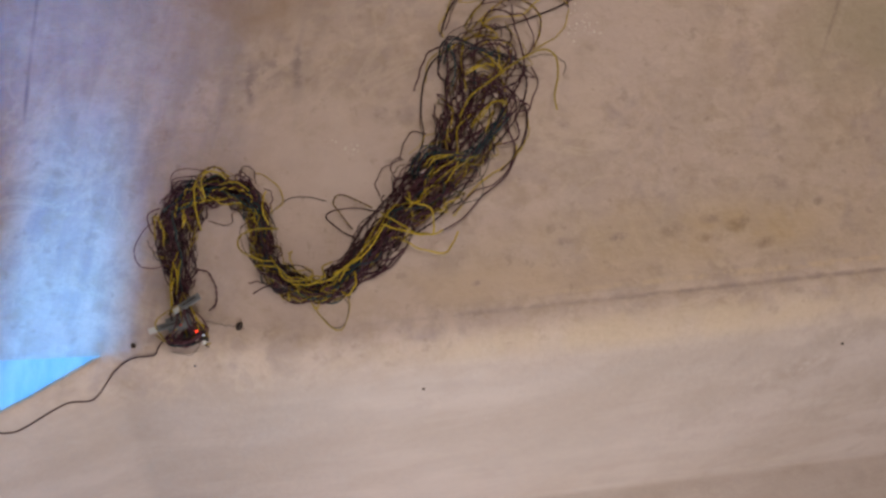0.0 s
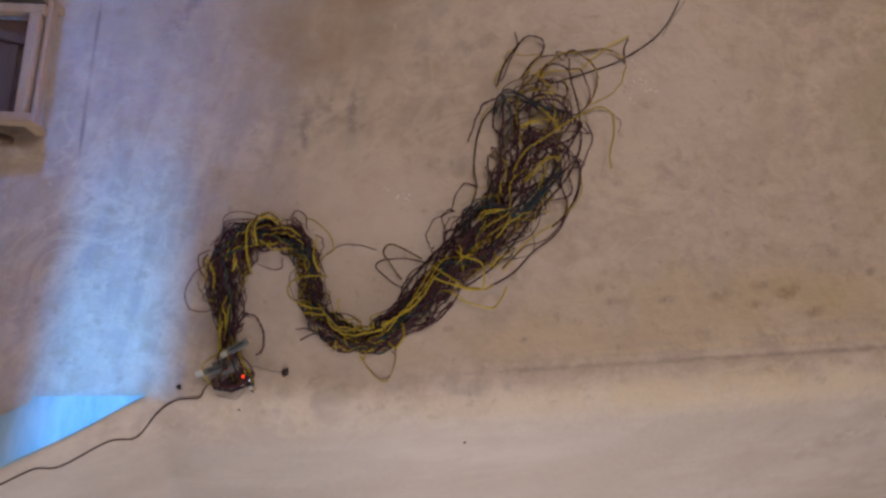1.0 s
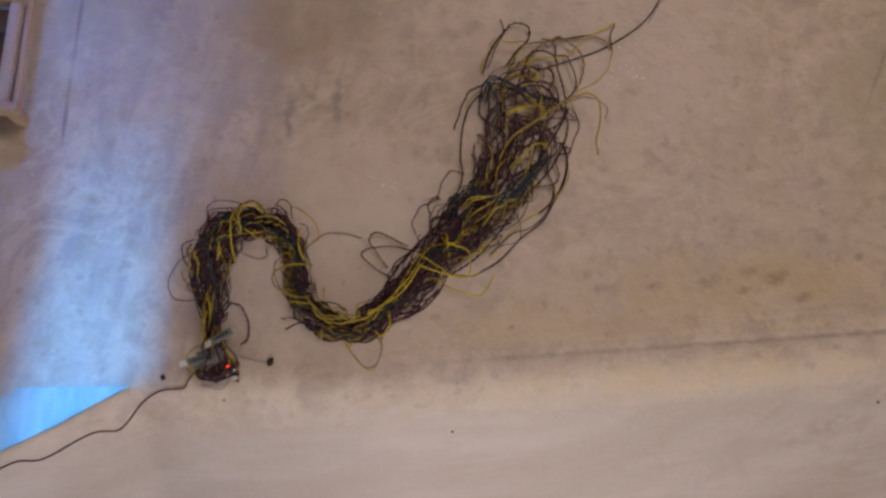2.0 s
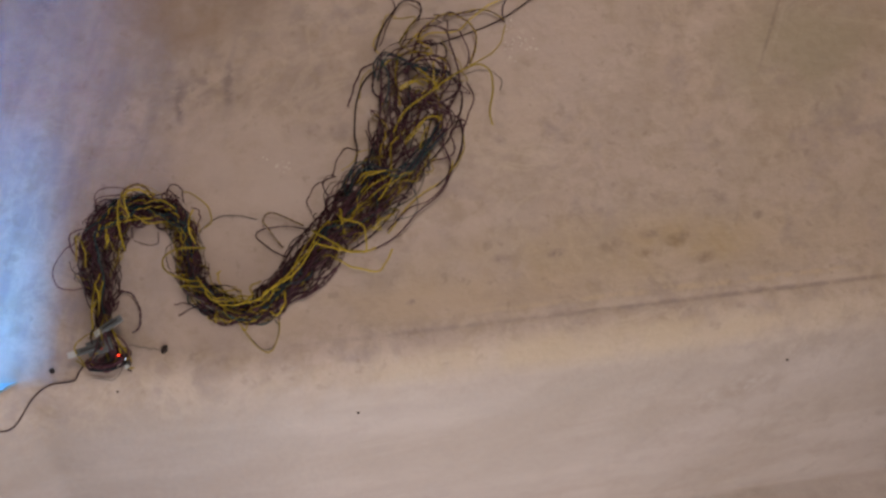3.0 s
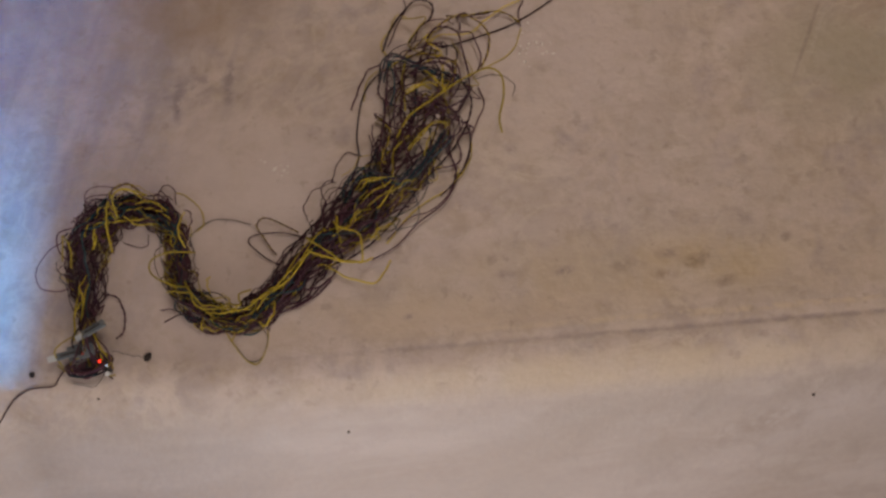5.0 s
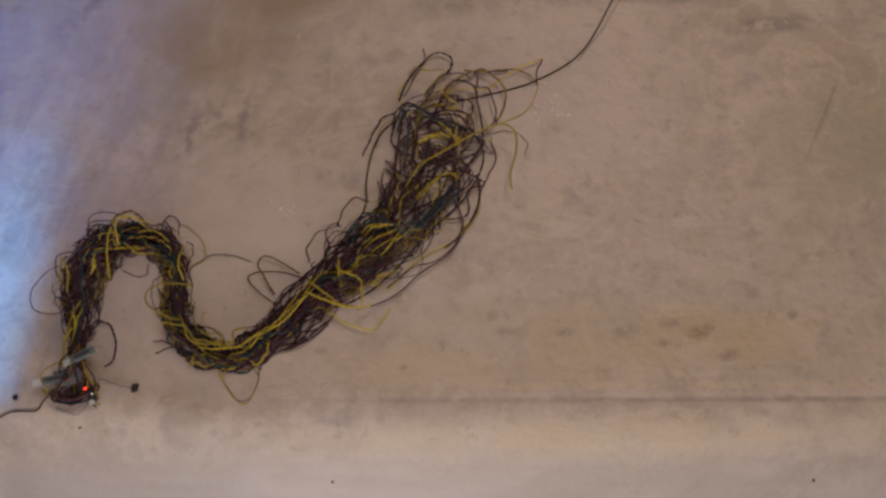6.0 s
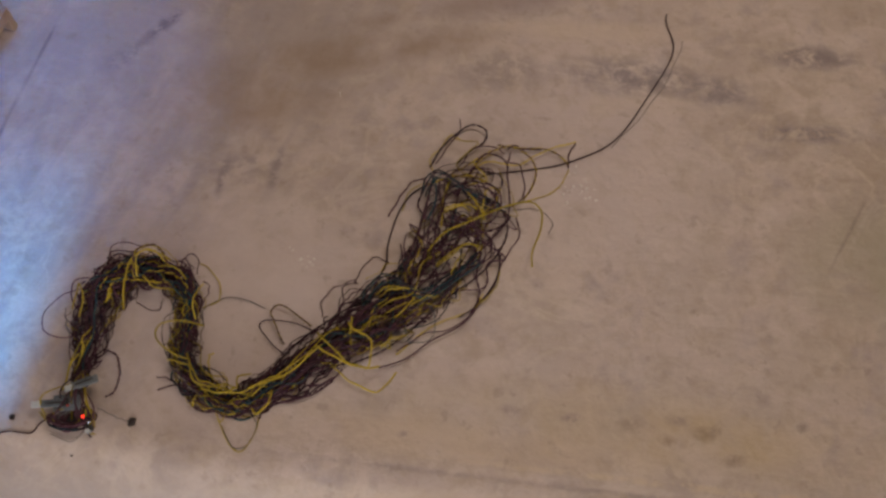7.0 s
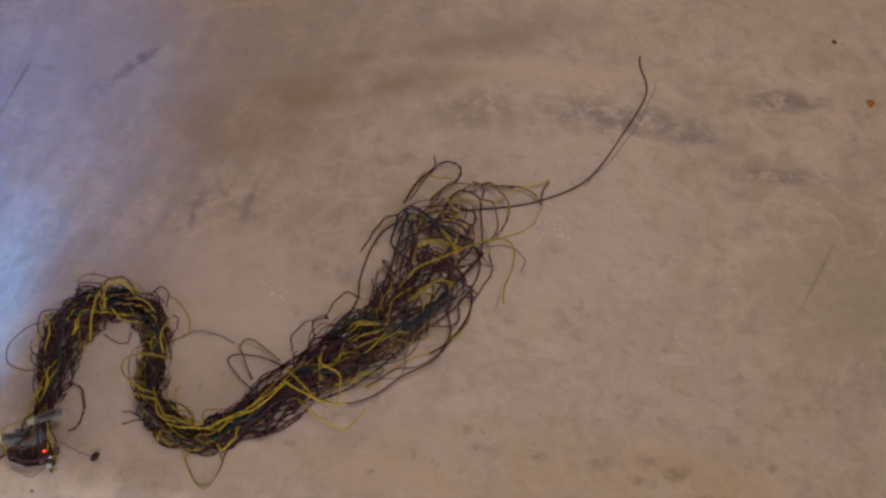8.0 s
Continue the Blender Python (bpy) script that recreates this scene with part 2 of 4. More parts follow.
STEEL = grained("nickel_shell", (0.78, 0.82, 0.82), (0.45, 0.50, 0.50), 0.32, 60.0, metal=0.6)
BOARD = grained("circuit_board", (0.17, 0.19, 0.20), (0.06, 0.07, 0.075), 0.4, 80.0)
CHIP = grained("black_plastic", (0.022, 0.02, 0.02), (0.012, 0.012, 0.012), 0.4, 60.0)
RUBBLE = grained("dark_clod", (0.028, 0.016, 0.012), (0.014, 0.008, 0.006), 0.9, 90.0)
CRUMB = grained("white_crumb", (0.68, 0.62, 0.54), (0.5, 0.44, 0.38), 0.9, 90.0)
RUST = grained("rust_crumb", (0.38, 0.15, 0.03), (0.22, 0.08, 0.02), 0.8, 90.0)
FOLD = grained("red_tape", (0.35, 0.05, 0.03), (0.2, 0.03, 0.02), 0.5, 60.0)


def glow(name, colour, strength):
    m, n, l, b = material(name, 0.3)
    b.inputs["Base Color"].default_value = (*colour, 1)
    b.inputs["Emission Color"].default_value = (*colour, 1)
    b.inputs["Emission Strength"].default_value = strength
    return m


RED_GLOW = glow("red_indicator", (1.0, 0.04, 0.015), 3.5)
# emission that stands in for the capsule's white glint
WHITE_GLOW = glow("cold_glint", (0.6, 0.75, 1.0), 1.5)
LAMP_GLOW = glow("lamp_diffuser", (1.0, 0.82, 0.62), 3.0)


# ---- mesh helpers ----
def part(name, bm, mat, parent=None, label="", smooth=False):
    me = bpy.data.meshes.new(name)
    bm.to_mesh(me)
    bm.free()
    me.materials.append(mat)
    if smooth:
        me.shade_smooth()
    ob = new(name, me)
    if parent:
        ob.parent = parent
    if label:
        ob["label"] = label
    return ob


def block(x0, x1, y0, y1, z0, z1, bevel=0.0, m=None):
    bm = bmesh.new()
    bmesh.ops.create_cube(bm, size=1)
    for v in bm.verts:
        v.co = ((x0 + x1) / 2 + v.co.x * (x1 - x0), (y0 + y1) / 2 + v.co.y * (y1 - y0), (z0 + z1) / 2 + v.co.z * (z1 - z0))
    if bevel:
        bmesh.ops.bevel(bm, geom=bm.edges[:], offset=bevel, segments=2, profile=0.6, affect="EDGES")
    if m:
        bm.transform(m)
    return bm


def drum(r, depth, m, sides=14, bevel=0.0):
    bm = bmesh.new()
    bmesh.ops.create_cone(bm, cap_ends=True, segments=sides, radius1=r, radius2=r, depth=depth)
    if bevel:
        bmesh.ops.bevel(bm, geom=[e for e in bm.edges if abs(e.verts[0].co.z - e.verts[1].co.z) < 1e-6], offset=bevel, segments=2, affect="EDGES")
    bm.transform(m)
    return bm


def clod(r, seed, m):
    rng = random.Random(seed)
    bm = bmesh.new()
    bmesh.ops.create_icosphere(bm, subdivisions=2, radius=r)
    off = Vector((rng.random() * 9, rng.random() * 9, rng.random() * 9))
    for v in bm.verts:
        v.co *= 1 + 0.55 * noise.noise(v.co / r * 1.1 + off)
        v.co.z = v.co.z * 0.6
    bm.transform(m)
    return bm


def spline(points, count):
    """A smooth line through the points (Catmull-Rom), count places along it."""
    p = np.array(points, float)
    p = np.vstack([2 * p[0] - p[1], p, 2 * p[-1] - p[-2]])
    seg = len(p) - 3
    u = np.linspace(0, seg - 1e-6, count)
    i = u.astype(int)
    f = (u - i)[:, None]
    a, b, c, d = p[i], p[i + 1], p[i + 2], p[i + 3]
    return 0.5 * (2 * b + (c - a) * f + (2 * a - 5 * b + 4 * c - d) * f ** 2 + (3 * b - a - 3 * c + d) * f ** 3)


def tube(line, radius, sides=6):
    """A mesh of a round strand along the line, closed at both ends."""
    p = np.array(line, float)
    t = np.gradient(p, axis=0)
    t /= np.linalg.norm(t, axis=1)[:, None] + 1e-9
    side = np.cross(t, (0.0, 0.0, 1.0))
    side /= np.linalg.norm(side, axis=1)[:, None] + 1e-6
    up = np.cross(side, t)
    ang = np.arange(sides) * 2 * math.pi / sides
    ring = p[:, None] + radius * (np.cos(ang)[None, :, None] * side[:, None] + np.sin(ang)[None, :, None] * up[:, None])
    k = len(p)
    faces = [(i * sides + j, i * sides + (j + 1) % sides, (i + 1) * sides + (j + 1) % sides, (i + 1) * sides + j)
             for i in range(k - 1) for j in range(sides)]
    faces += [tuple(range(sides))[::-1], tuple((k - 1) * sides + j for j in range(sides))]
    me = bpy.data.meshes.new("wire")
    me.from_pydata(ring.reshape(-1, 3).tolist(), [], faces)
    me.shade_smooth()
    return me


# ---- floor: an upper level, a rounded edge and a slope that falls away ----
def edge_y(x):
    """Where the upper level ends."""
    return EDGE_Y + (EDGE_RISE if x > EDGE_X else 0.655) * (x - EDGE_X)


LOW = -1.3


def floor_z(x, y):
    d = edge_y(x) - y
    k = 0.012
    d1 = k * math.log1p(math.exp(max(-30.0, min(30.0, d / k))))
    r = 0.014 + 0.096 * max(0.0, min(1.0, (x + 0.24) / 0.45))
    fall = d1 - r * (1 - math.exp(-d1 / r))
    wob = 0.004 * noise.noise(Vector((x * 2.2, y * 2.2, 3.0))) + 0.0015 * noise.noise(Vector((x * 9, y * 9, 7.0)))
    groove = -0.0022 * math.exp(-((d + 0.004) / 0.0045) ** 2) * max(0.0, min(1.0, (x - 0.2) * 2))
    return max(LOW, -1.5 * fall + groove) + wob


def axis_steps(lo, hi, a, b, coarse, fine):
    out, v = [], lo
    while v < hi - 1e-6:
        out.append(v)
        v += fine if a <= v < b else coarse
    return out + [hi]


ROOM = (-1.7, 2.7, -1.5, 2.5)
gx = axis_steps(ROOM[0], ROOM[1], -0.8, 1.6, 0.08, 0.016)
gy = axis_steps(ROOM[2], -0.2, -0.55, -0.2, 0.08, 0.01)[:-1] + axis_steps(-0.2, 0.36, -0.2, 0.36, 0.004, 0.004)[:-1] + axis_steps(0.36, ROOM[3], 0.36, 1.5, 0.08, 0.01)
verts = [(x, y, floor_z(x, y)) for y in gy for x in gx]
w = len(gx)
faces = [(j * w + i, j * w + i + 1, (j + 1) * w + i + 1, (j + 1) * w + i) for j in range(len(gy) - 1) for i in range(w - 1)]
me = bpy.data.meshes.new("floor")
me.from_pydata(verts, [], faces)
me.materials.append(SCREED)
me.shade_smooth()
tagged(new("floor", me), "worn beige cement screed floor with stains and a rounded sloping edge", "floor", kind="structure")

# ---- walls and ceiling that close the room ----
def wall(name, *spans, label="plain beige plastered room wall"):
    bm = bmesh.new()
    for s in spans:
        b2 = block(*s)
        tmp = bpy.data.meshes.new("tmp")
        b2.to_mesh(tmp)
        bm.from_mesh(tmp)
        b2.free()
        bpy.data.meshes.remove(tmp)
    return tagged(part(name, bm, PLASTER), label, "wall", kind="structure")


X0, X1, Y0, Y1 = ROOM
ZT = 2.45
wall("wall_west", (X0 - 0.2, X0, Y0 - 0.2, Y1 + 0.2, LOW - 0.1, ZT))
wall("wall_east", (X1, X1 + 0.2, Y0 - 0.2, Y1 + 0.2, LOW - 0.1, ZT))
# south wall with a low wide window opening
wall("wall_south", (X0, -0.25, Y0 - 0.2, Y0, LOW - 0.1, ZT), (1.35, X1, Y0 - 0.2, Y0, LOW - 0.1, ZT),
     (-0.25, 1.35, Y0 - 0.2, Y0, LOW - 0.1, 0.0), (-0.25, 1.35, Y0 - 0.2, Y0, 0.96, ZT))
# north wall with a narrow tall slit
wall("wall_north", (X0, -0.48, Y1, Y1 + 0.2, -0.1, ZT), (-0.24, X1, Y1, Y1 + 0.2, -0.1, ZT),
     (-0.48, -0.24, Y1, Y1 + 0.2, -0.1, 1.55), (-0.48, -0.24, Y1, Y1 + 0.2, 2.42, ZT))
# unseen shutters added to shape the blue beam, leaving a narrow gap in the slit
slit = tagged(new("window_1"), "unseen narrow tall window, dark boards added to shape the blue beam through its gap", "window", kind="structure")
for box_ in ((-0.48, -0.387, 2.52, 2.545, 1.55, 2.42), (-0.327, -0.24, 2.52, 2.545, 1.55, 2.42), (-0.387, -0.327, 2.52, 2.545, 1.55, 1.985)):
    part("shutter", block(*box_), BROWN_WOOD, slit)
tagged(part("ceiling", block(X0 - 0.2, X1 + 0.2, Y0 - 0.2, Y1 + 0.2, ZT, ZT + 0.15), CEILING), "plain off-white painted ceiling", "ceiling", kind="structure")
lamp = tagged(new("ceiling_lamp"), "square warm white ceiling lamp in a thin frame", "lamp")
lamp.location = (0.75, 1.15, ZT)
part("frame", block(-0.31, 0.31, -0.31, 0.31, -0.05, 0, 0.006), PALE_WOOD, lamp)
part("diffuser", block(-0.28, 0.28, -0.28, 0.28, -0.06, -0.048, 0.003), LAMP_GLOW, lamp, "glowing opal diffuser")

# ---- pale blue slab standing in for the daylit gap at the edge ----
def blue_slab():
    outline = [(-0.236, -0.066), (-0.344, -0.077), (-0.430, -0.086), (-0.434, -0.098), (-0.484, -0.128), (-0.95, -0.44), (-0.93, -0.510), (-0.463, -0.213), (-0.349, -0.144)]
    bm = bmesh.new()
    low = [bm.verts.new((x, y, -0.03)) for x, y in outline]
    top = [bm.verts.new((x, y, 0.004)) for x, y in outline]
    bm.faces.new(top)
    bm.faces.new(low[::-1])
    for i in range(len(outline)):
        j = (i + 1) % len(outline)
        bm.faces.new((low[i], low[j], top[j], top[i]))
    bmesh.ops.recalc_face_normals(bm, faces=bm.faces[:])
    bmesh.ops.bevel(bm, geom=[e for e in bm.edges if e.verts[0].co.z > 0 and e.verts[1].co.z > 0], offset=0.002, segments=2, affect="EDGES")
    ob = part("gap_slab", bm, BLUE_GAP)
    return tagged(ob, "pale blue slab standing in for the daylit gap at the floor's edge", "slab", kind="structure")


blue_slab()


# ---- wooden stool frame that stands on the floor ----
def stool():
    ob = tagged(new("stool"), "low pale wooden stool frame with a brown seat panel", "stool")
    ob.matrix_world = pose(-0.535, 0.395, 0, 0, 0, 3.5)
    for box_ in ((-0.42, 0.042, -0.010, 0.010, 0.052, 0.078), (-0.42, 0.030, 0.205, 0.222, 0.052, 0.078), (-0.42, 0.022, 0.232, 0.255, 0.040, 0.075)):
        part("rail", block(*box_, 0.004), PALE_WOOD, ob)
    part("upright", block(0.000, 0.022, 0.008, 0.207, 0.054, 0.076, 0.006), PALE_WOOD, ob)
    part("upright", block(0.026, 0.036, 0.008, 0.234, 0.040, 0.064, 0.003), PALE_WOOD, ob)
    for y in (0.0, 0.245):
        part("leg", block(0.010, 0.030, y - 0.008, y + 0.008, 0.0, 0.055, 0.003), PALE_WOOD, ob)
        part("leg", block(-0.40, -0.38, y - 0.008, y + 0.008, 0.0, 0.055, 0.003), PALE_WOOD, ob)
    part("seat_panel", block(-0.40, -0.002, 0.012, 0.203, 0.034, 0.046, 0.003), BROWN_WOOD, ob, "brown wooden panel")
    part("slat", block(-0.30, -0.004, -0.009, 0.009, 0.046, 0.060, 0.003, pose(0, 0.155, 0, 0, 0, -14)), BROWN_WOOD, ob)
    part("slat", block(-0.034, -0.020, 0.015, 0.150, 0.046, 0.056, 0.003), BROWN_WOOD, ob)
    # dark bar added where only shade lies on the floor below the rail
    part("shade_bar", block(-0.30, -0.025, -0.007, 0.007, 0.006, 0.022, 0.005, pose(0, -0.030, 0, 0, 0, -14)), BROWN_WOOD, ob)
    return ob


stool()

# ---- the wiring harness ----
harness = tagged(new("wiring_harness"), "long tangled harness of yellow and dark wires on the floor", "wiring")
SPINE = [(-0.098, -0.010), (-0.104, 0.040), (-0.119, 0.106), (-0.134, 0.172), (-0.108, 0.222), (-0.066, 0.245), (-0.014, 0.234), (0.018, 0.193), (0.033, 0.133),
         (0.076, 0.088), (0.138, 0.070), (0.190, 0.112), (0.245, 0.184), (0.304, 0.253), (0.360, 0.330), (0.400, 0.417), (0.413, 0.497), (0.422, 0.560), (0.434, 0.605)]
HALF = [0.016, 0.011, 0.023, 0.037, 0.034, 0.026, 0.024, 0.020, 0.024, 0.026, 0.022, 0.027, 0.036, 0.046, 0.059, 0.074, 0.084, 0.078, 0.060]
N = 400
spine = spline([(x, y, 0.0) for x, y in SPINE], N)
half = spline([(h, 0.0, 0.0) for h in HALF], N)[:, 0]
tang = np.gradient(spine, axis=0)
tang /= np.linalg.norm(tang, axis=1)[:, None]
left = np.stack([-tang[:, 1], tang[:, 0], 0 * tang[:, 0]], axis=1)
rng = np.random.default_rng(11)


def at(s, u, z):
    """Places in the harness: s along it (0 to 1), u across it (-1 to 1), z up."""
    s = np.asarray(s, float)
    f = np.clip(s, 0, 1) * (N - 1)
    over = (s - np.clip(s, 0, 1))[:, None]
    pick = lambda a: np.stack([np.interp(f, np.arange(N), a[:, k]) for k in range(3)], axis=1)
    p = pick(spine) + pick(left) * (u * np.interp(f, np.arange(N), half))[:, None] + pick(tang) * over * 1.5
    p[:, 2] = z
    return p


def waves(tau, amount, lo, hi):
    out = 0 * tau
    for _ in range(3):
        out = out + amount * rng.normal() * np.sin(2 * math.pi * (rng.uniform(lo, hi) * tau + rng.random()))
    return out


COATS = [(DARK_WIRE, 0.80), (YELLOW_WIRE, 0.105), (TEAL_WIRE, 0.075), (GREY_WIRE, 0.02)]


def coat():
    return COATS[rng.choice(4, p=[c[1] for c in COATS])][0]


def laid(line, mat, radius):
    me = tube(line, radius)
    me.materials.append(mat)
    ob = new("wire", me)
    ob.parent = harness
    return ob


def strand(line, mat, radius=0.0016, twin=None):
    """One wire, or two wires twisted round each other when a coat for the second is given."""
    for _ in range(3):
        line[1:-1] = 0.25 * line[:-2] + 0.5 * line[1:-1] + 0.25 * line[2:]
    radius *= 0.90
    if twin is None:
        return laid(line, mat, radius)
    run = np.concatenate([[0], np.cumsum(np.linalg.norm(np.diff(line, axis=0), axis=1))])
    even = np.linspace(0, run[-1], max(8, int(run[-1] / 0.0026)))
    p = np.stack([np.interp(even, run, line[:, k]) for k in range(3)], axis=1)
    for _ in range(3):
        p[1:-1] = 0.25 * p[:-2] + 0.5 * p[1:-1] + 0.25 * p[2:]
    t = np.gradient(p, axis=0)
    t /= np.linalg.norm(t, axis=1)[:, None] + 1e-9
    side = np.cross(t, (0.0, 0.0, 1.0))
    side /= np.linalg.norm(side, axis=1)[:, None] + 1e-6
    up = np.cross(side, t)
    turn = 2 * math.pi * (even / twist.uniform(0.018, 0.030) + twist.random())
    off = 0.85 * radius * (np.cos(turn)[:, None] * side + np.sin(turn)[:, None] * up)
    lift = np.array((0.0, 0.0, 0.85 * radius))
    laid(p + off + lift, mat, 0.80 * radius)
    return laid(p - off + lift, twin, 0.80 * radius)


twist = np.random.default_rng(5)


def partner(mat):
    """The coat of the second wire of a twisted pair, for about half of the wires."""
    k = twist.random()
    if mat is BRIGHT_WIRE:
        return None
    if mat is DARK_WIRE:
        return YELLOW_WIRE if k < 0.09 else DARK_WIRE if k < 0.42 else None
    return DARK_WIRE if k < 0.35 else None


def on_floor(p, lift):
    for q in p:
        q[2] = max(q[2], floor_z(q[0], q[1]) + lift)
    return p


def curled(s, u, z, size):
    """Lets a strand wander off its line in small irregular curls."""
    p = at(s, u, z)
    k = np.linspace(0, 1, len(p)) * (np.max(s) - np.min(s) + 0.02)
    p[:, 0] += waves(k, size, 8, 30)
    p[:, 1] += waves(k, size, 8, 30)
    return p


# strands that run along the body, dark ones deep down, the others on top
for i in range(150):
    a = rng.uniform(-0.05, 0.74)
    b = min(0.76 + 0.2 * rng.random() ** 2, a + rng.uniform(0.08, 0.42))
    a = max(a, 0.0)
    tau = np.linspace(0, 1, int(36 + 150 * (b - a)))
    s = a + (b - a) * tau
    mat = coat()
    mat = DARK_WIRE if b > 0.80 and mat is YELLOW_WIRE else mat
    u0 = np.clip(rng.normal(0, 0.42), -0.9, 0.9)
    u = np.clip(u0 + waves(tau * (b - a), 0.22, 3, 13), -1.12, 1.12)
    wide = np.interp(s * (N - 1), np.arange(N), half)
    top = np.minimum(0.045, 0.95 * wide) * np.where(s > 0.75, 0.5, 1.0) * np.sqrt(np.clip(1 - u ** 2, 0, 1))
    lev = np.clip((rng.random() * 0.75 if mat is DARK_WIRE else rng.uniform(0.3, 1)) + waves(tau, 0.14, 1, 5), 0, 1)
    strand(on_floor(curled(s, u, 0.003 + top * lev, 0.0030), 0.0018), mat, rng.uniform(0.0011, 0.0017), partner(mat))

# strands of the wide end that turn back on themselves
for i in range(16):
    a = rng.uniform(0.60, 0.86)
    end = rng.uniform(0.86, 1.02)
    tau = np.linspace(0, rng.uniform(0.6, 1.0), 110)
    s = a + (end - a) * np.sin(math.pi * tau)
    u0 = rng.uniform(0.3, 1.0) * rng.choice([-1, 1])
    u = u0 * np.cos(math.pi * tau) + rng.normal(0, 0.15) + waves(tau, 0.12, 1, 5)
    z = 0.003 + 0.020 * rng.random() * np.abs(np.sin(math.pi * (tau + 0.1))) + np.abs(waves(tau, 0.004, 1, 5))
    mat = coat()
    strand(on_floor(curled(s, u, z, 0.002), 0.0018), mat, rng.uniform(0.0011, 0.0016), partner(mat))

# loops that stray out of the body and come back
for i in range(50):
    s0 = rng.uniform(0.06, 0.97)
    ds = rng.uniform(0.02, 0.09) * rng.choice([-1, 1])
    sgn = rng.choice([-1, 1])
    out = min(1.9, 0.95 + abs(rng.normal(0.2, 0.3))) if s0 < 0.8 else rng.uniform(0.8, 1.15)
    tau = np.linspace(0, 1, 56)
    bulge = np.sin(math.pi * tau) ** rng.uniform(0.7, 1.4)
    s = s0 + ds * (tau - 0.5) + 0.012 * np.sin(2 * math.pi * tau + rng.random() * 6)
    u = sgn * (0.2 + (out - 0.2) * bulge) + waves(tau, 0.06, 1, 3)
    z = 0.002 + 0.03 * rng.random() * np.sin(math.pi * tau) ** 2 + 0.018 * (1 - bulge)
    strand(on_floor(at(np.clip(s, 0.02, 1.01), u, z), 0.0015), coat(), rng.uniform(0.0008, 0.0013))


# single wires that can be told apart: their bends, height, coat and thickness
def route(mat, r, lift, *bends):
    """One wire laid over the bends, at about that height over the floor in its middle and lower at its ends."""
    count = 18 * len(bends)
    line = spline([(x, y, 0.0) for x, y in bends], count)
    tau = np.linspace(0, 1, count)
    line[:, 0] += waves(tau, 0.0005, 1, 4)
    line[:, 1] += waves(tau, 0.0005, 1, 4)
    rise = lift * (0.55 + 0.45 * np.sin(math.pi * tau))
    for q, z in zip(line, rise):
        q[2] = floor_z(q[0], q[1]) + max(z, r)
    return strand(line, mat, r, partner(mat) if r >= 0.0012 and lift > 0.004 else None)


route(DARK_WIRE, 0.0016, 0.004, (0.43, 0.60), (0.50, 0.632), (0.573, 0.671), (0.646, 0.743), (0.691, 0.864), (0.719, 0.980), (0.696, 1.045), (0.694, 1.072))
route(GREY_WIRE, 0.0007, 0.004, (0.640, 0.725), (0.680, 0.800), (0.712, 0.885), (0.733, 0.985), (0.735, 1.015))
route(DARK_WIRE, 0.0013, 0.003, (-0.12, -0.022), (-0.136, -0.043), (-0.146, -0.059), (-0.185, -0.068), (-0.223, -0.097), (-0.262, -0.141), (-0.303, -0.152), (-0.378, -0.202), (-0.413, -0.209), (-0.465, -0.240), (-0.517, -0.272))
route(BRIGHT_WIRE, 0.0018, 0.058, (0.371, 0.406), (0.39, 0.445), (0.424, 0.474), (0.462, 0.505), (0.495, 0.528), (0.521, 0.539), (0.542, 0.527), (0.548, 0.493), (0.545, 0.455), (0.551, 0.43))
route(BRIGHT_WIRE, 0.0015, 0.04, (0.389, 0.388), (0.413, 0.418), (0.435, 0.439), (0.458, 0.44))
route(DARK_WIRE, 0.0014, 0.012, (0.327, 0.582), (0.336, 0.619), (0.355, 0.661), (0.377, 0.689), (0.404, 0.686), (0.408, 0.66), (0.388, 0.633), (0.371, 0.602))
route(DARK_WIRE, 0.0011, 0.008, (0.352, 0.699), (0.36, 0.674), (0.35, 0.644), (0.335, 0.592))
route(DARK_WIRE, 0.0015, 0.018, (0.376, 0.583), (0.402, 0.614), (0.429, 0.643), (0.462, 0.663), (0.497, 0.651), (0.515, 0.628), (0.516, 0.594), (0.507, 0.564))
route(DARK_WIRE, 0.0015, 0.02, (0.462, 0.653), (0.463, 0.63), (0.483, 0.628), (0.498, 0.599), (0.504, 0.562), (0.481, 0.538))
route(DARK_WIRE, 0.0014, 0.01, (0.435, 0.665), (0.465, 0.666), (0.512, 0.678), (0.547, 0.678), (0.571, 0.66))
route(BRIGHT_WIRE, 0.0015, 0.014, (0.399, 0.592), (0.426, 0.621), (0.483, 0.631), (0.506, 0.659), (0.543, 0.692), (0.574, 0.714))
route(DARK_WIRE, 0.0014, 0.008, (0.575, 0.715), (0.568, 0.689), (0.572, 0.658))
route(BRIGHT_WIRE, 0.0011, 0.004, (0.574, 0.655), (0.564, 0.612), (0.54, 0.585), (0.506, 0.565))
route(DARK_WIRE, 0.0012, 0.008, (0.326, 0.555), (0.305, 0.543), (0.292, 0.505), (0.283, 0.464))
route(BRIGHT_WIRE, 0.0011, 0.01, (0.33, 0.55), (0.305, 0.519), (0.304, 0.481))
route(DARK_WIRE, 0.0015, 0.012, (0.329, 0.543), (0.309, 0.514), (0.298, 0.472), (0.299, 0.409), (0.307, 0.375), (0.301, 0.343), (0.285, 0.308))
route(DARK_WIRE, 0.0011, 0.006, (0.31, 0.379), (0.284, 0.381), (0.269, 0.356), (0.265, 0.324))
route(DARK_WIRE, 0.0015, 0.014, (0.488, 0.458), (0.498, 0.414), (0.492, 0.372), (0.477, 0.343), (0.453, 0.316))
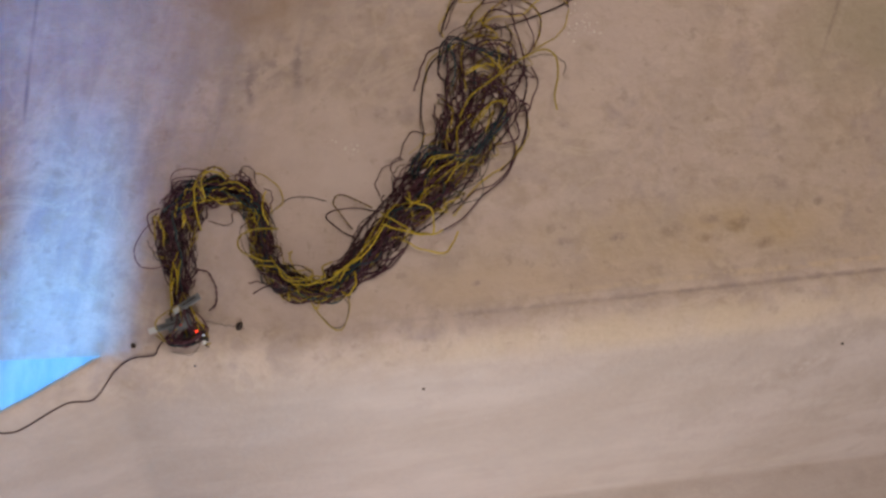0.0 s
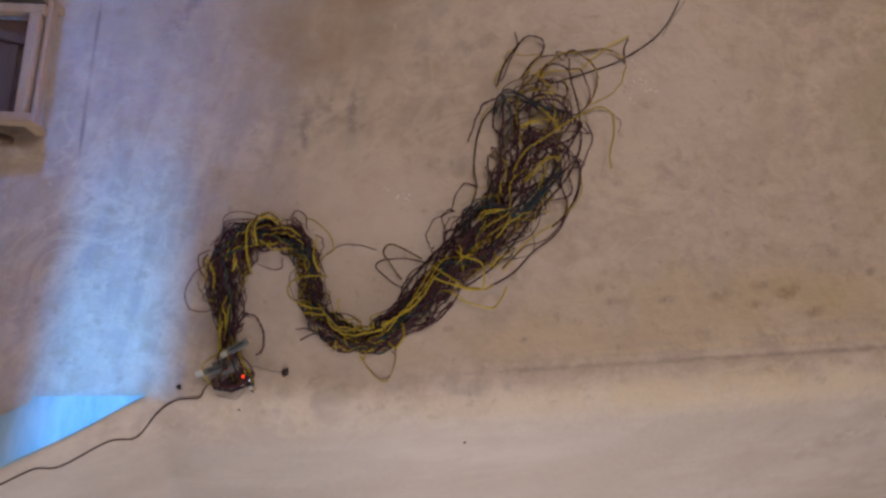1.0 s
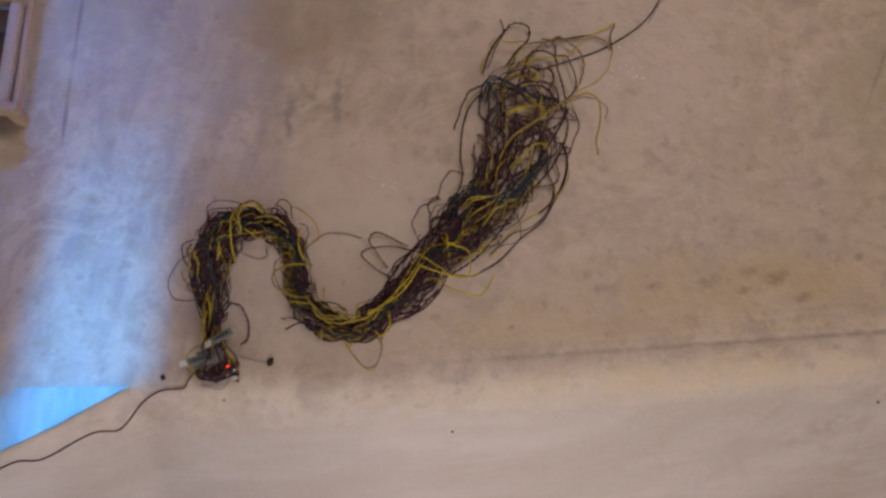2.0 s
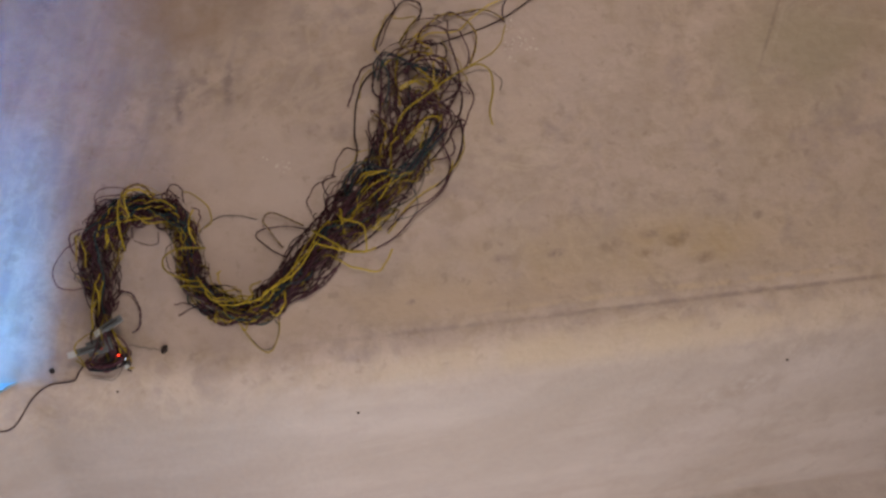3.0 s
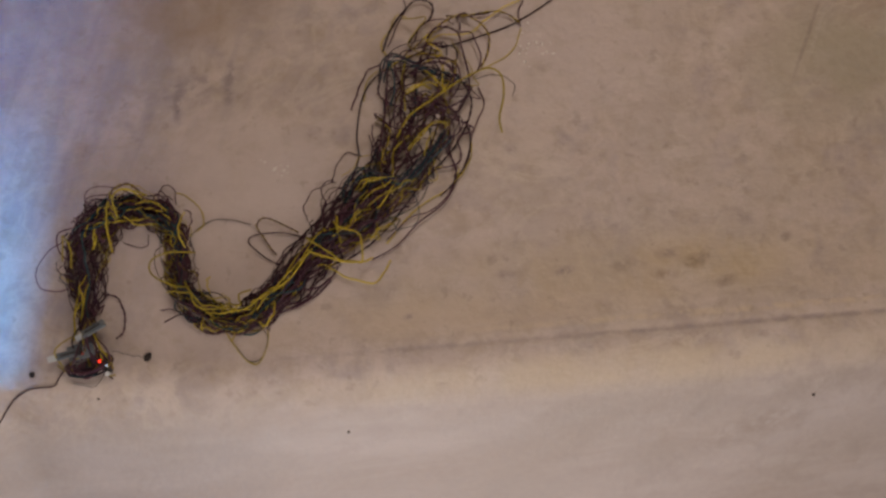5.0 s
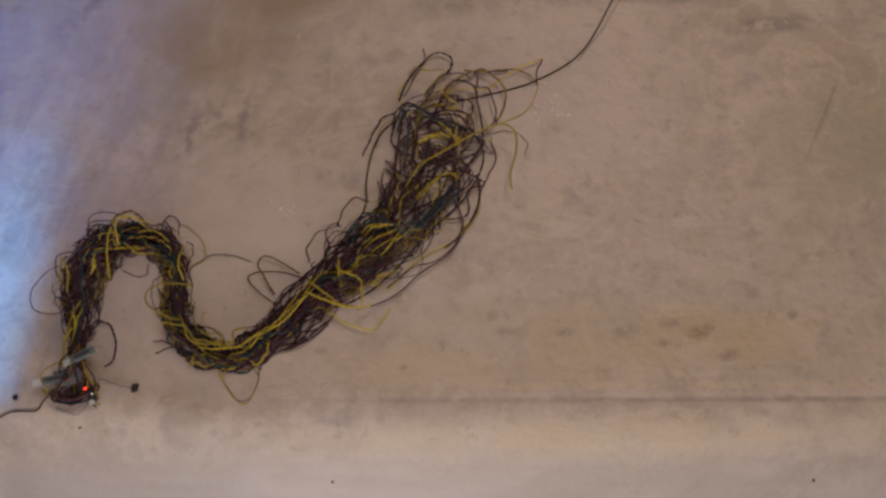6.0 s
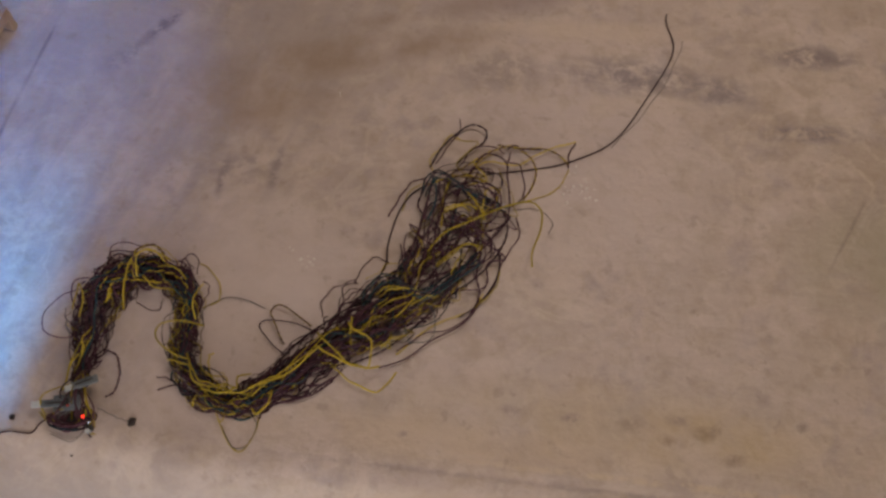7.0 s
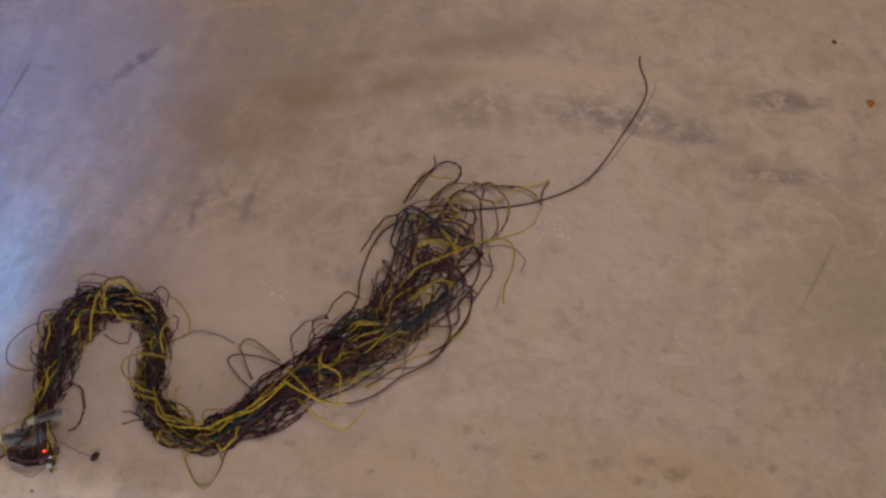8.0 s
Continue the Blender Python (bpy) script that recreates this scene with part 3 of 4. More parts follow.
route(DARK_WIRE, 0.0015, 0.012, (0.459, 0.444), (0.463, 0.394), (0.478, 0.359), (0.469, 0.322))
route(DARK_WIRE, 0.0013, 0.008, (0.502, 0.529), (0.518, 0.496), (0.507, 0.461), (0.5, 0.433), (0.498, 0.387))
route(GREY_WIRE, 0.0009, 0.004, (0.495, 0.545), (0.53, 0.556), (0.555, 0.549), (0.569, 0.536), (0.567, 0.514))
route(DARK_WIRE, 0.0016, 0.03, (0.327, 0.532), (0.355, 0.552), (0.394, 0.57), (0.438, 0.568), (0.463, 0.548), (0.444, 0.51), (0.412, 0.489))
route(BRIGHT_WIRE, 0.0013, 0.042, (0.374, 0.494), (0.398, 0.504), (0.421, 0.507))
route(BRIGHT_WIRE, 0.0014, 0.042, (0.309, 0.307), (0.327, 0.322), (0.377, 0.336))
route(BRIGHT_WIRE, 0.0012, 0.038, (0.358, 0.644), (0.379, 0.64), (0.399, 0.64), (0.387, 0.613), (0.374, 0.587), (0.403, 0.573))
route(TEAL_WIRE, 0.0016, 0.034, (0.331, 0.52), (0.333, 0.543), (0.348, 0.559), (0.385, 0.549), (0.439, 0.528), (0.476, 0.534))
route(TEAL_WIRE, 0.0014, 0.03, (0.337, 0.514), (0.339, 0.537), (0.354, 0.553), (0.391, 0.543), (0.445, 0.522), (0.482, 0.528))
route(TEAL_WIRE, 0.0014, 0.03, (0.327, 0.527), (0.329, 0.55), (0.344, 0.566), (0.381, 0.556), (0.435, 0.535), (0.472, 0.541))
route(TEAL_WIRE, 0.0014, 0.03, (0.34, 0.522), (0.342, 0.545), (0.357, 0.561), (0.394, 0.551), (0.448, 0.53), (0.485, 0.536))
route(TEAL_WIRE, 0.0017, 0.036, (0.287, 0.29), (0.302, 0.328), (0.325, 0.341), (0.384, 0.33), (0.425, 0.377), (0.458, 0.423))
route(TEAL_WIRE, 0.0014, 0.03, (0.293, 0.284), (0.308, 0.322), (0.331, 0.335), (0.39, 0.324), (0.431, 0.371), (0.464, 0.417))
route(TEAL_WIRE, 0.0014, 0.03, (0.283, 0.297), (0.298, 0.335), (0.321, 0.348), (0.38, 0.337), (0.421, 0.384), (0.454, 0.43))
route(TEAL_WIRE, 0.0014, 0.03, (0.296, 0.292), (0.311, 0.33), (0.334, 0.343), (0.393, 0.332), (0.434, 0.379), (0.467, 0.425))
route(DARK_WIRE, 0.0014, 0.03, (0.334, 0.448), (0.358, 0.414), (0.347, 0.36), (0.357, 0.314))
route(DARK_WIRE, 0.0014, 0.026, (0.32, 0.414), (0.338, 0.374), (0.356, 0.354), (0.362, 0.387), (0.372, 0.431))
route(DARK_WIRE, 0.0013, 0.01, (0.192, 0.171), (0.161, 0.185), (0.138, 0.207), (0.16, 0.221), (0.195, 0.225), (0.232, 0.223))
route(DARK_WIRE, 0.0012, 0.012, (0.187, 0.187), (0.16, 0.216), (0.148, 0.234), (0.158, 0.248), (0.184, 0.242), (0.219, 0.229))
route(DARK_WIRE, 0.0011, 0.01, (0.232, 0.25), (0.223, 0.275), (0.238, 0.307), (0.269, 0.325))
route(DARK_WIRE, 0.0011, 0.008, (0.259, 0.276), (0.25, 0.311), (0.262, 0.329), (0.271, 0.326))
route(BRIGHT_WIRE, 0.0018, 0.05, (0.237, 0.216), (0.271, 0.193), (0.3, 0.179), (0.332, 0.179))
route(BRIGHT_WIRE, 0.0017, 0.05, (0.24, 0.194), (0.269, 0.183), (0.307, 0.174), (0.335, 0.178), (0.351, 0.19))
route(BRIGHT_WIRE, 0.0015, 0.012, (0.254, 0.177), (0.288, 0.167), (0.317, 0.155), (0.357, 0.152), (0.371, 0.172), (0.379, 0.194))
route(BRIGHT_WIRE, 0.0016, 0.05, (0.279, 0.247), (0.291, 0.235), (0.324, 0.224), (0.334, 0.202), (0.334, 0.182))
route(BRIGHT_WIRE, 0.0015, 0.05, (0.295, 0.21), (0.288, 0.244), (0.281, 0.257))
route(BRIGHT_WIRE, 0.0016, 0.044, (0.122, 0.077), (0.139, 0.084), (0.149, 0.09), (0.143, 0.106), (0.156, 0.12))
route(BRIGHT_WIRE, 0.0015, 0.046, (0.153, 0.086), (0.17, 0.094), (0.186, 0.113), (0.204, 0.131))
route(BRIGHT_WIRE, 0.0016, 0.042, (0.198, 0.106), (0.203, 0.081), (0.192, 0.06), (0.179, 0.068))
route(DARK_WIRE, 0.0014, 0.006, (0.206, 0.088), (0.222, 0.098), (0.25, 0.116), (0.271, 0.143), (0.281, 0.156))
route(DARK_WIRE, 0.0016, 0.014, (0.349, 0.192), (0.39, 0.223), (0.423, 0.265), (0.463, 0.304), (0.481, 0.348), (0.498, 0.404), (0.494, 0.449))
route(DARK_WIRE, 0.0013, 0.01, (0.368, 0.228), (0.406, 0.271), (0.442, 0.288), (0.476, 0.331))
route(BRIGHT_WIRE, 0.0012, 0.006, (0.369, 0.224), (0.412, 0.285), (0.47, 0.336), (0.482, 0.368))
route(GREY_WIRE, 0.0009, 0.003, (0.142, 0.026), (0.165, 0.007), (0.186, 0.013), (0.191, 0.045), (0.183, 0.058))
route(DARK_WIRE, 0.0011, 0.06, (-0.16, 0.175), (-0.172, 0.155), (-0.181, 0.127), (-0.178, 0.101), (-0.166, 0.087), (-0.15, 0.086), (-0.13, 0.097))
route(DARK_WIRE, 0.0013, 0.01, (-0.084, 0.097), (-0.06, 0.088), (-0.045, 0.06), (-0.044, 0.032), (-0.055, 0.026))
route(BRIGHT_WIRE, 0.0011, 0.005, (0.036, 0.209), (0.055, 0.229), (0.046, 0.258), (0.017, 0.279), (-0.001, 0.283))
route(GREY_WIRE, 0.001, 0.004, (0.048, 0.179), (0.038, 0.204), (0.047, 0.221), (0.073, 0.24), (0.105, 0.242), (0.134, 0.238))
route(DARK_WIRE, 0.0011, 0.01, (-0.03, 0.28), (-0.019, 0.293), (-0.002, 0.286), (0.004, 0.261))
route(BRIGHT_WIRE, 0.0016, 0.042, (0.056, 0.176), (0.016, 0.169), (-0.008, 0.151), (-0.004, 0.13), (0.029, 0.116), (0.056, 0.116))
route(DARK_WIRE, 0.0014, 0.006, (0.018, 0.059), (0.042, 0.072), (0.068, 0.085))
route(DARK_WIRE, 0.0012, 0.006, (0.01, 0.078), (0.025, 0.08), (0.044, 0.078))
route(DARK_WIRE, 0.0012, 0.012, (-0.159, 0.215), (-0.145, 0.243), (-0.13, 0.259), (-0.114, 0.26))
route(BRIGHT_WIRE, 0.0018, 0.05, (-0.079, 0.163), (-0.093, 0.21), (-0.092, 0.248), (-0.074, 0.269), (-0.04, 0.267))
route(BRIGHT_WIRE, 0.0018, 0.032, (-0.121, 0.012), (-0.112, 0.02), (-0.119, 0.05), (-0.126, 0.096))
route(BRIGHT_WIRE, 0.0015, 0.03, (-0.12, 0.024), (-0.118, 0.056), (-0.12, 0.077))
route(BRIGHT_WIRE, 0.0011, 0.004, (0.086, 0.11), (0.077, 0.132), (0.081, 0.141))
route(BRIGHT_WIRE, 0.001, 0.003, (0.128, 0.041), (0.163, 0.006), (0.183, 0.007), (0.193, 0.04), (0.188, 0.06))
route(DARK_WIRE, 0.0012, 0.008, (-0.082, 0.098), (-0.093, 0.076), (-0.103, 0.054), (-0.103, 0.033))
route(BRIGHT_WIRE, 0.0014, 0.038, (0.045, 0.125), (0.082, 0.088), (0.114, 0.087), (0.142, 0.096))
route(BRIGHT_WIRE, 0.0015, 0.044, (-0.158, 0.142), (-0.161, 0.181), (-0.145, 0.163), (-0.142, 0.131))
route(GREY_WIRE, 0.0009, 0.004, (-0.115, -0.052), (-0.082, -0.055), (-0.067, -0.038), (-0.069, -0.018))
route(GREY_WIRE, 0.0009, 0.003, (-0.06, 0.005), (-0.026, 0.0), (-0.005, -0.001))
route(DARK_WIRE, 0.0017, 0.085, (-0.077, 0.213), (-0.082, 0.237), (-0.073, 0.255), (-0.057, 0.265), (-0.04, 0.261), (-0.029, 0.249))
route(BRIGHT_WIRE, 0.0013, 0.085, (-0.074, 0.218), (-0.076, 0.238), (-0.068, 0.252), (-0.055, 0.26), (-0.04, 0.256))
route(BRIGHT_WIRE, 0.0014, 0.044, (-0.059, 0.25), (-0.038, 0.251), (-0.021, 0.252), (-0.003, 0.242))
route(BRIGHT_WIRE, 0.0014, 0.044, (-0.076, 0.23), (-0.059, 0.218), (-0.04, 0.211), (-0.016, 0.218))
route(BRIGHT_WIRE, 0.0015, 0.046, (0.027, 0.242), (0.028, 0.217), (0.031, 0.197), (0.039, 0.182))
route(DARK_WIRE, 0.0011, 0.02, (0.02, 0.252), (0.036, 0.243), (0.039, 0.226), (0.033, 0.21))
route(DARK_WIRE, 0.0012, 0.02, (-0.153, 0.202), (-0.154, 0.221), (-0.141, 0.228), (-0.115, 0.236), (-0.106, 0.248))
route(DARK_WIRE, 0.0009, 0.012, (-0.146, 0.225), (-0.145, 0.249), (-0.133, 0.258), (-0.112, 0.258))
route(DARK_WIRE, 0.0014, 0.02, (-0.162, 0.202), (-0.179, 0.193), (-0.178, 0.175), (-0.169, 0.156), (-0.153, 0.146))
route(DARK_WIRE, 0.0012, 0.02, (-0.167, 0.195), (-0.17, 0.181), (-0.163, 0.165), (-0.148, 0.153))
route(BRIGHT_WIRE, 0.0011, 0.024, (-0.164, 0.19), (-0.154, 0.17), (-0.153, 0.152))
route(BRIGHT_WIRE, 0.0014, 0.036, (-0.114, 0.171), (-0.113, 0.187), (-0.112, 0.201), (-0.111, 0.216))
route(BRIGHT_WIRE, 0.0013, 0.03, (-0.119, 0.123), (-0.121, 0.101), (-0.113, 0.085), (-0.114, 0.066))
route(BRIGHT_WIRE, 0.0013, 0.03, (-0.11, 0.121), (-0.11, 0.096), (-0.109, 0.069), (-0.113, 0.046))
route(BRIGHT_WIRE, 0.0010, 0.014, (-0.091, 0.189), (-0.094, 0.165), (-0.096, 0.143))
route(DARK_WIRE, 0.0014, 0.014, (-0.094, 0.155), (-0.096, 0.138), (-0.098, 0.115), (-0.097, 0.092), (-0.1, 0.065))
route(DARK_WIRE, 0.0009, 0.004, (-0.076, 0.188), (-0.045, 0.181), (-0.032, 0.188), (-0.035, 0.205))
route(BRIGHT_WIRE, 0.0016, 0.045, (0.022, 0.104), (0.043, 0.105), (0.062, 0.103), (0.073, 0.089), (0.086, 0.08), (0.118, 0.083), (0.145, 0.084))
route(BRIGHT_WIRE, 0.0014, 0.043, (0.09, 0.077), (0.113, 0.073), (0.137, 0.079), (0.162, 0.088))
route(BRIGHT_WIRE, 0.0012, 0.02, (0.085, 0.077), (0.085, 0.059), (0.085, 0.047))
route(BRIGHT_WIRE, 0.0012, 0.014, (0.127, 0.069), (0.124, 0.05), (0.135, 0.037), (0.139, 0.05), (0.132, 0.063))
route(GREY_WIRE, 0.0012, 0.03, (0.022, 0.103), (0.04, 0.092), (0.063, 0.078), (0.087, 0.066))
route(DARK_WIRE, 0.0014, 0.012, (0.206, 0.163), (0.229, 0.141), (0.255, 0.13), (0.283, 0.154), (0.293, 0.173))
route(DARK_WIRE, 0.0013, 0.008, (0.215, 0.096), (0.237, 0.102), (0.261, 0.122), (0.284, 0.15))
route(DARK_WIRE, 0.0016, 0.03, (0.34, 0.558), (0.343, 0.504), (0.345, 0.448), (0.343, 0.404), (0.341, 0.359))
route(DARK_WIRE, 0.0015, 0.034, (0.353, 0.552), (0.359, 0.493), (0.364, 0.439), (0.369, 0.384))
route(DARK_WIRE, 0.0014, 0.036, (0.37, 0.537), (0.374, 0.484), (0.374, 0.44), (0.387, 0.393), (0.404, 0.359))
route(DARK_WIRE, 0.0018, 0.04, (0.372, 0.538), (0.395, 0.556), (0.427, 0.56), (0.456, 0.557), (0.469, 0.537), (0.468, 0.509), (0.453, 0.487))
route(DARK_WIRE, 0.0017, 0.042, (0.383, 0.53), (0.404, 0.547), (0.43, 0.551), (0.452, 0.544), (0.461, 0.523), (0.454, 0.5))
route(DARK_WIRE, 0.0016, 0.038, (0.405, 0.444), (0.432, 0.46), (0.461, 0.47), (0.483, 0.491), (0.492, 0.52))
route(DARK_WIRE, 0.0015, 0.036, (0.383, 0.486), (0.41, 0.474), (0.442, 0.462), (0.473, 0.457))
route(TEAL_WIRE, 0.0017, 0.042, (0.452, 0.433), (0.44, 0.4), (0.427, 0.372), (0.407, 0.344), (0.382, 0.32))
route(TEAL_WIRE, 0.0015, 0.04, (0.446, 0.423), (0.435, 0.393), (0.419, 0.36), (0.396, 0.336))
route(TEAL_WIRE, 0.0015, 0.038, (0.333, 0.561), (0.351, 0.53), (0.358, 0.497), (0.353, 0.469))
route(TEAL_WIRE, 0.0015, 0.042, (0.381, 0.545), (0.402, 0.537), (0.431, 0.534), (0.466, 0.535))
route(BRIGHT_WIRE, 0.0013, 0.042, (0.379, 0.494), (0.398, 0.501), (0.419, 0.512), (0.434, 0.511))
route(BRIGHT_WIRE, 0.0014, 0.045, (0.39, 0.386), (0.411, 0.405), (0.423, 0.425), (0.44, 0.439), (0.456, 0.445))
route(BRIGHT_WIRE, 0.0012, 0.044, (0.42, 0.38), (0.426, 0.403), (0.433, 0.425))
route(BRIGHT_WIRE, 0.0012, 0.02, (0.473, 0.339), (0.492, 0.363), (0.501, 0.391), (0.499, 0.418))
route(BRIGHT_WIRE, 0.0012, 0.044, (0.313, 0.305), (0.334, 0.319), (0.357, 0.328), (0.38, 0.338))
route(BRIGHT_WIRE, 0.0012, 0.044, (0.332, 0.278), (0.353, 0.292), (0.369, 0.314))
route(BRIGHT_WIRE, 0.0012, 0.044, (0.303, 0.246), (0.321, 0.261), (0.339, 0.276))
route(BRIGHT_WIRE, 0.0012, 0.044, (0.37, 0.307), (0.392, 0.322), (0.411, 0.335))
route(BRIGHT_WIRE, 0.0012, 0.04, (0.343, 0.221), (0.358, 0.238), (0.379, 0.254))
route(BRIGHT_WIRE, 0.0011, 0.008, (0.332, 0.577), (0.323, 0.597), (0.334, 0.623), (0.344, 0.657), (0.362, 0.658))
route(BRIGHT_WIRE, 0.0012, 0.02, (0.402, 0.581), (0.406, 0.602), (0.418, 0.625), (0.428, 0.637))
route(DARK_WIRE, 0.0013, 0.014, (0.374, 0.585), (0.384, 0.611), (0.39, 0.636), (0.406, 0.648), (0.434, 0.655), (0.451, 0.649))
route(DARK_WIRE, 0.0013, 0.01, (0.455, 0.661), (0.464, 0.672), (0.485, 0.669), (0.515, 0.679))


# yellow strands that wander over the top of the wide end
for i in range(7):
    a = rng.uniform(0.58, 0.90)
    b = min(1.0, a + rng.uniform(0.06, 0.16))
    tau = np.linspace(0, 1, 60)
    u = rng.uniform(-0.7, 0.7) + rng.uniform(-0.8, 0.8) * (tau - 0.5) + waves(tau, 0.12, 0.6, 2)
    strand(on_floor(at(a + (b - a) * tau, np.clip(u, -1.1, 1.1), 0.034 - 0.02 * np.abs(u) + waves(tau, 0.002, 1, 3)), 0.002), BRIGHT_WIRE, 0.0013)

# fine frayed strands round the body, too many to count
def fray(name, mat, count, label):
    verts, faces = [], []
    for _ in range(count):
        s0 = rng.uniform(0.03, 0.82)
        ds = rng.uniform(0.01, 0.06) * rng.choice([-1, 1])
        tau = np.linspace(0, 1, 26)
        u = rng.choice([-1, 1]) * (rng.uniform(0.0, 0.8) + rng.uniform(0.1, 0.75) * np.sin(math.pi * tau * rng.uniform(0.5, 1.0))) + waves(tau, 0.06, 1, 3)
        z = 0.002 + 0.03 * rng.random() * (1 - 0.6 * tau)
        p = on_floor(at(np.clip(s0 + ds * (tau - 0.3), 0.01, 1.0), u, z + waves(tau, 0.002, 1, 3)), 0.001)
        r = rng.uniform(0.0005, 0.0009)
        t = np.gradient(p, axis=0)
        t /= np.linalg.norm(t, axis=1)[:, None] + 1e-9
        side = np.cross(t, (0.0, 0.0, 1.0))
        up = np.cross(side, t)
        base = len(verts)
        for q, a, b in zip(p, side, up):
            verts += [q + r * a, q + r * b, q - r * a, q - r * b]
        faces += [(base + 4 * i + j, base + 4 * i + (j + 1) % 4, base + 4 * i + 4 + (j + 1) % 4, base + 4 * i + 4 + j) for i in range(len(p) - 1) for j in range(4)]
    me = bpy.data.meshes.new(name)
    me.from_pydata([tuple(v) for v in verts], [], faces)
    me.materials.append(mat)
    me.shade_smooth()
    ob = tagged(new(name, me), label, kind="stuff")
    ob.parent = harness


fray("fray", DARK_WIRE, 120, "fine dark frayed strands")
fray("fray", YELLOW_WIRE, 45, "fine yellow frayed strands")

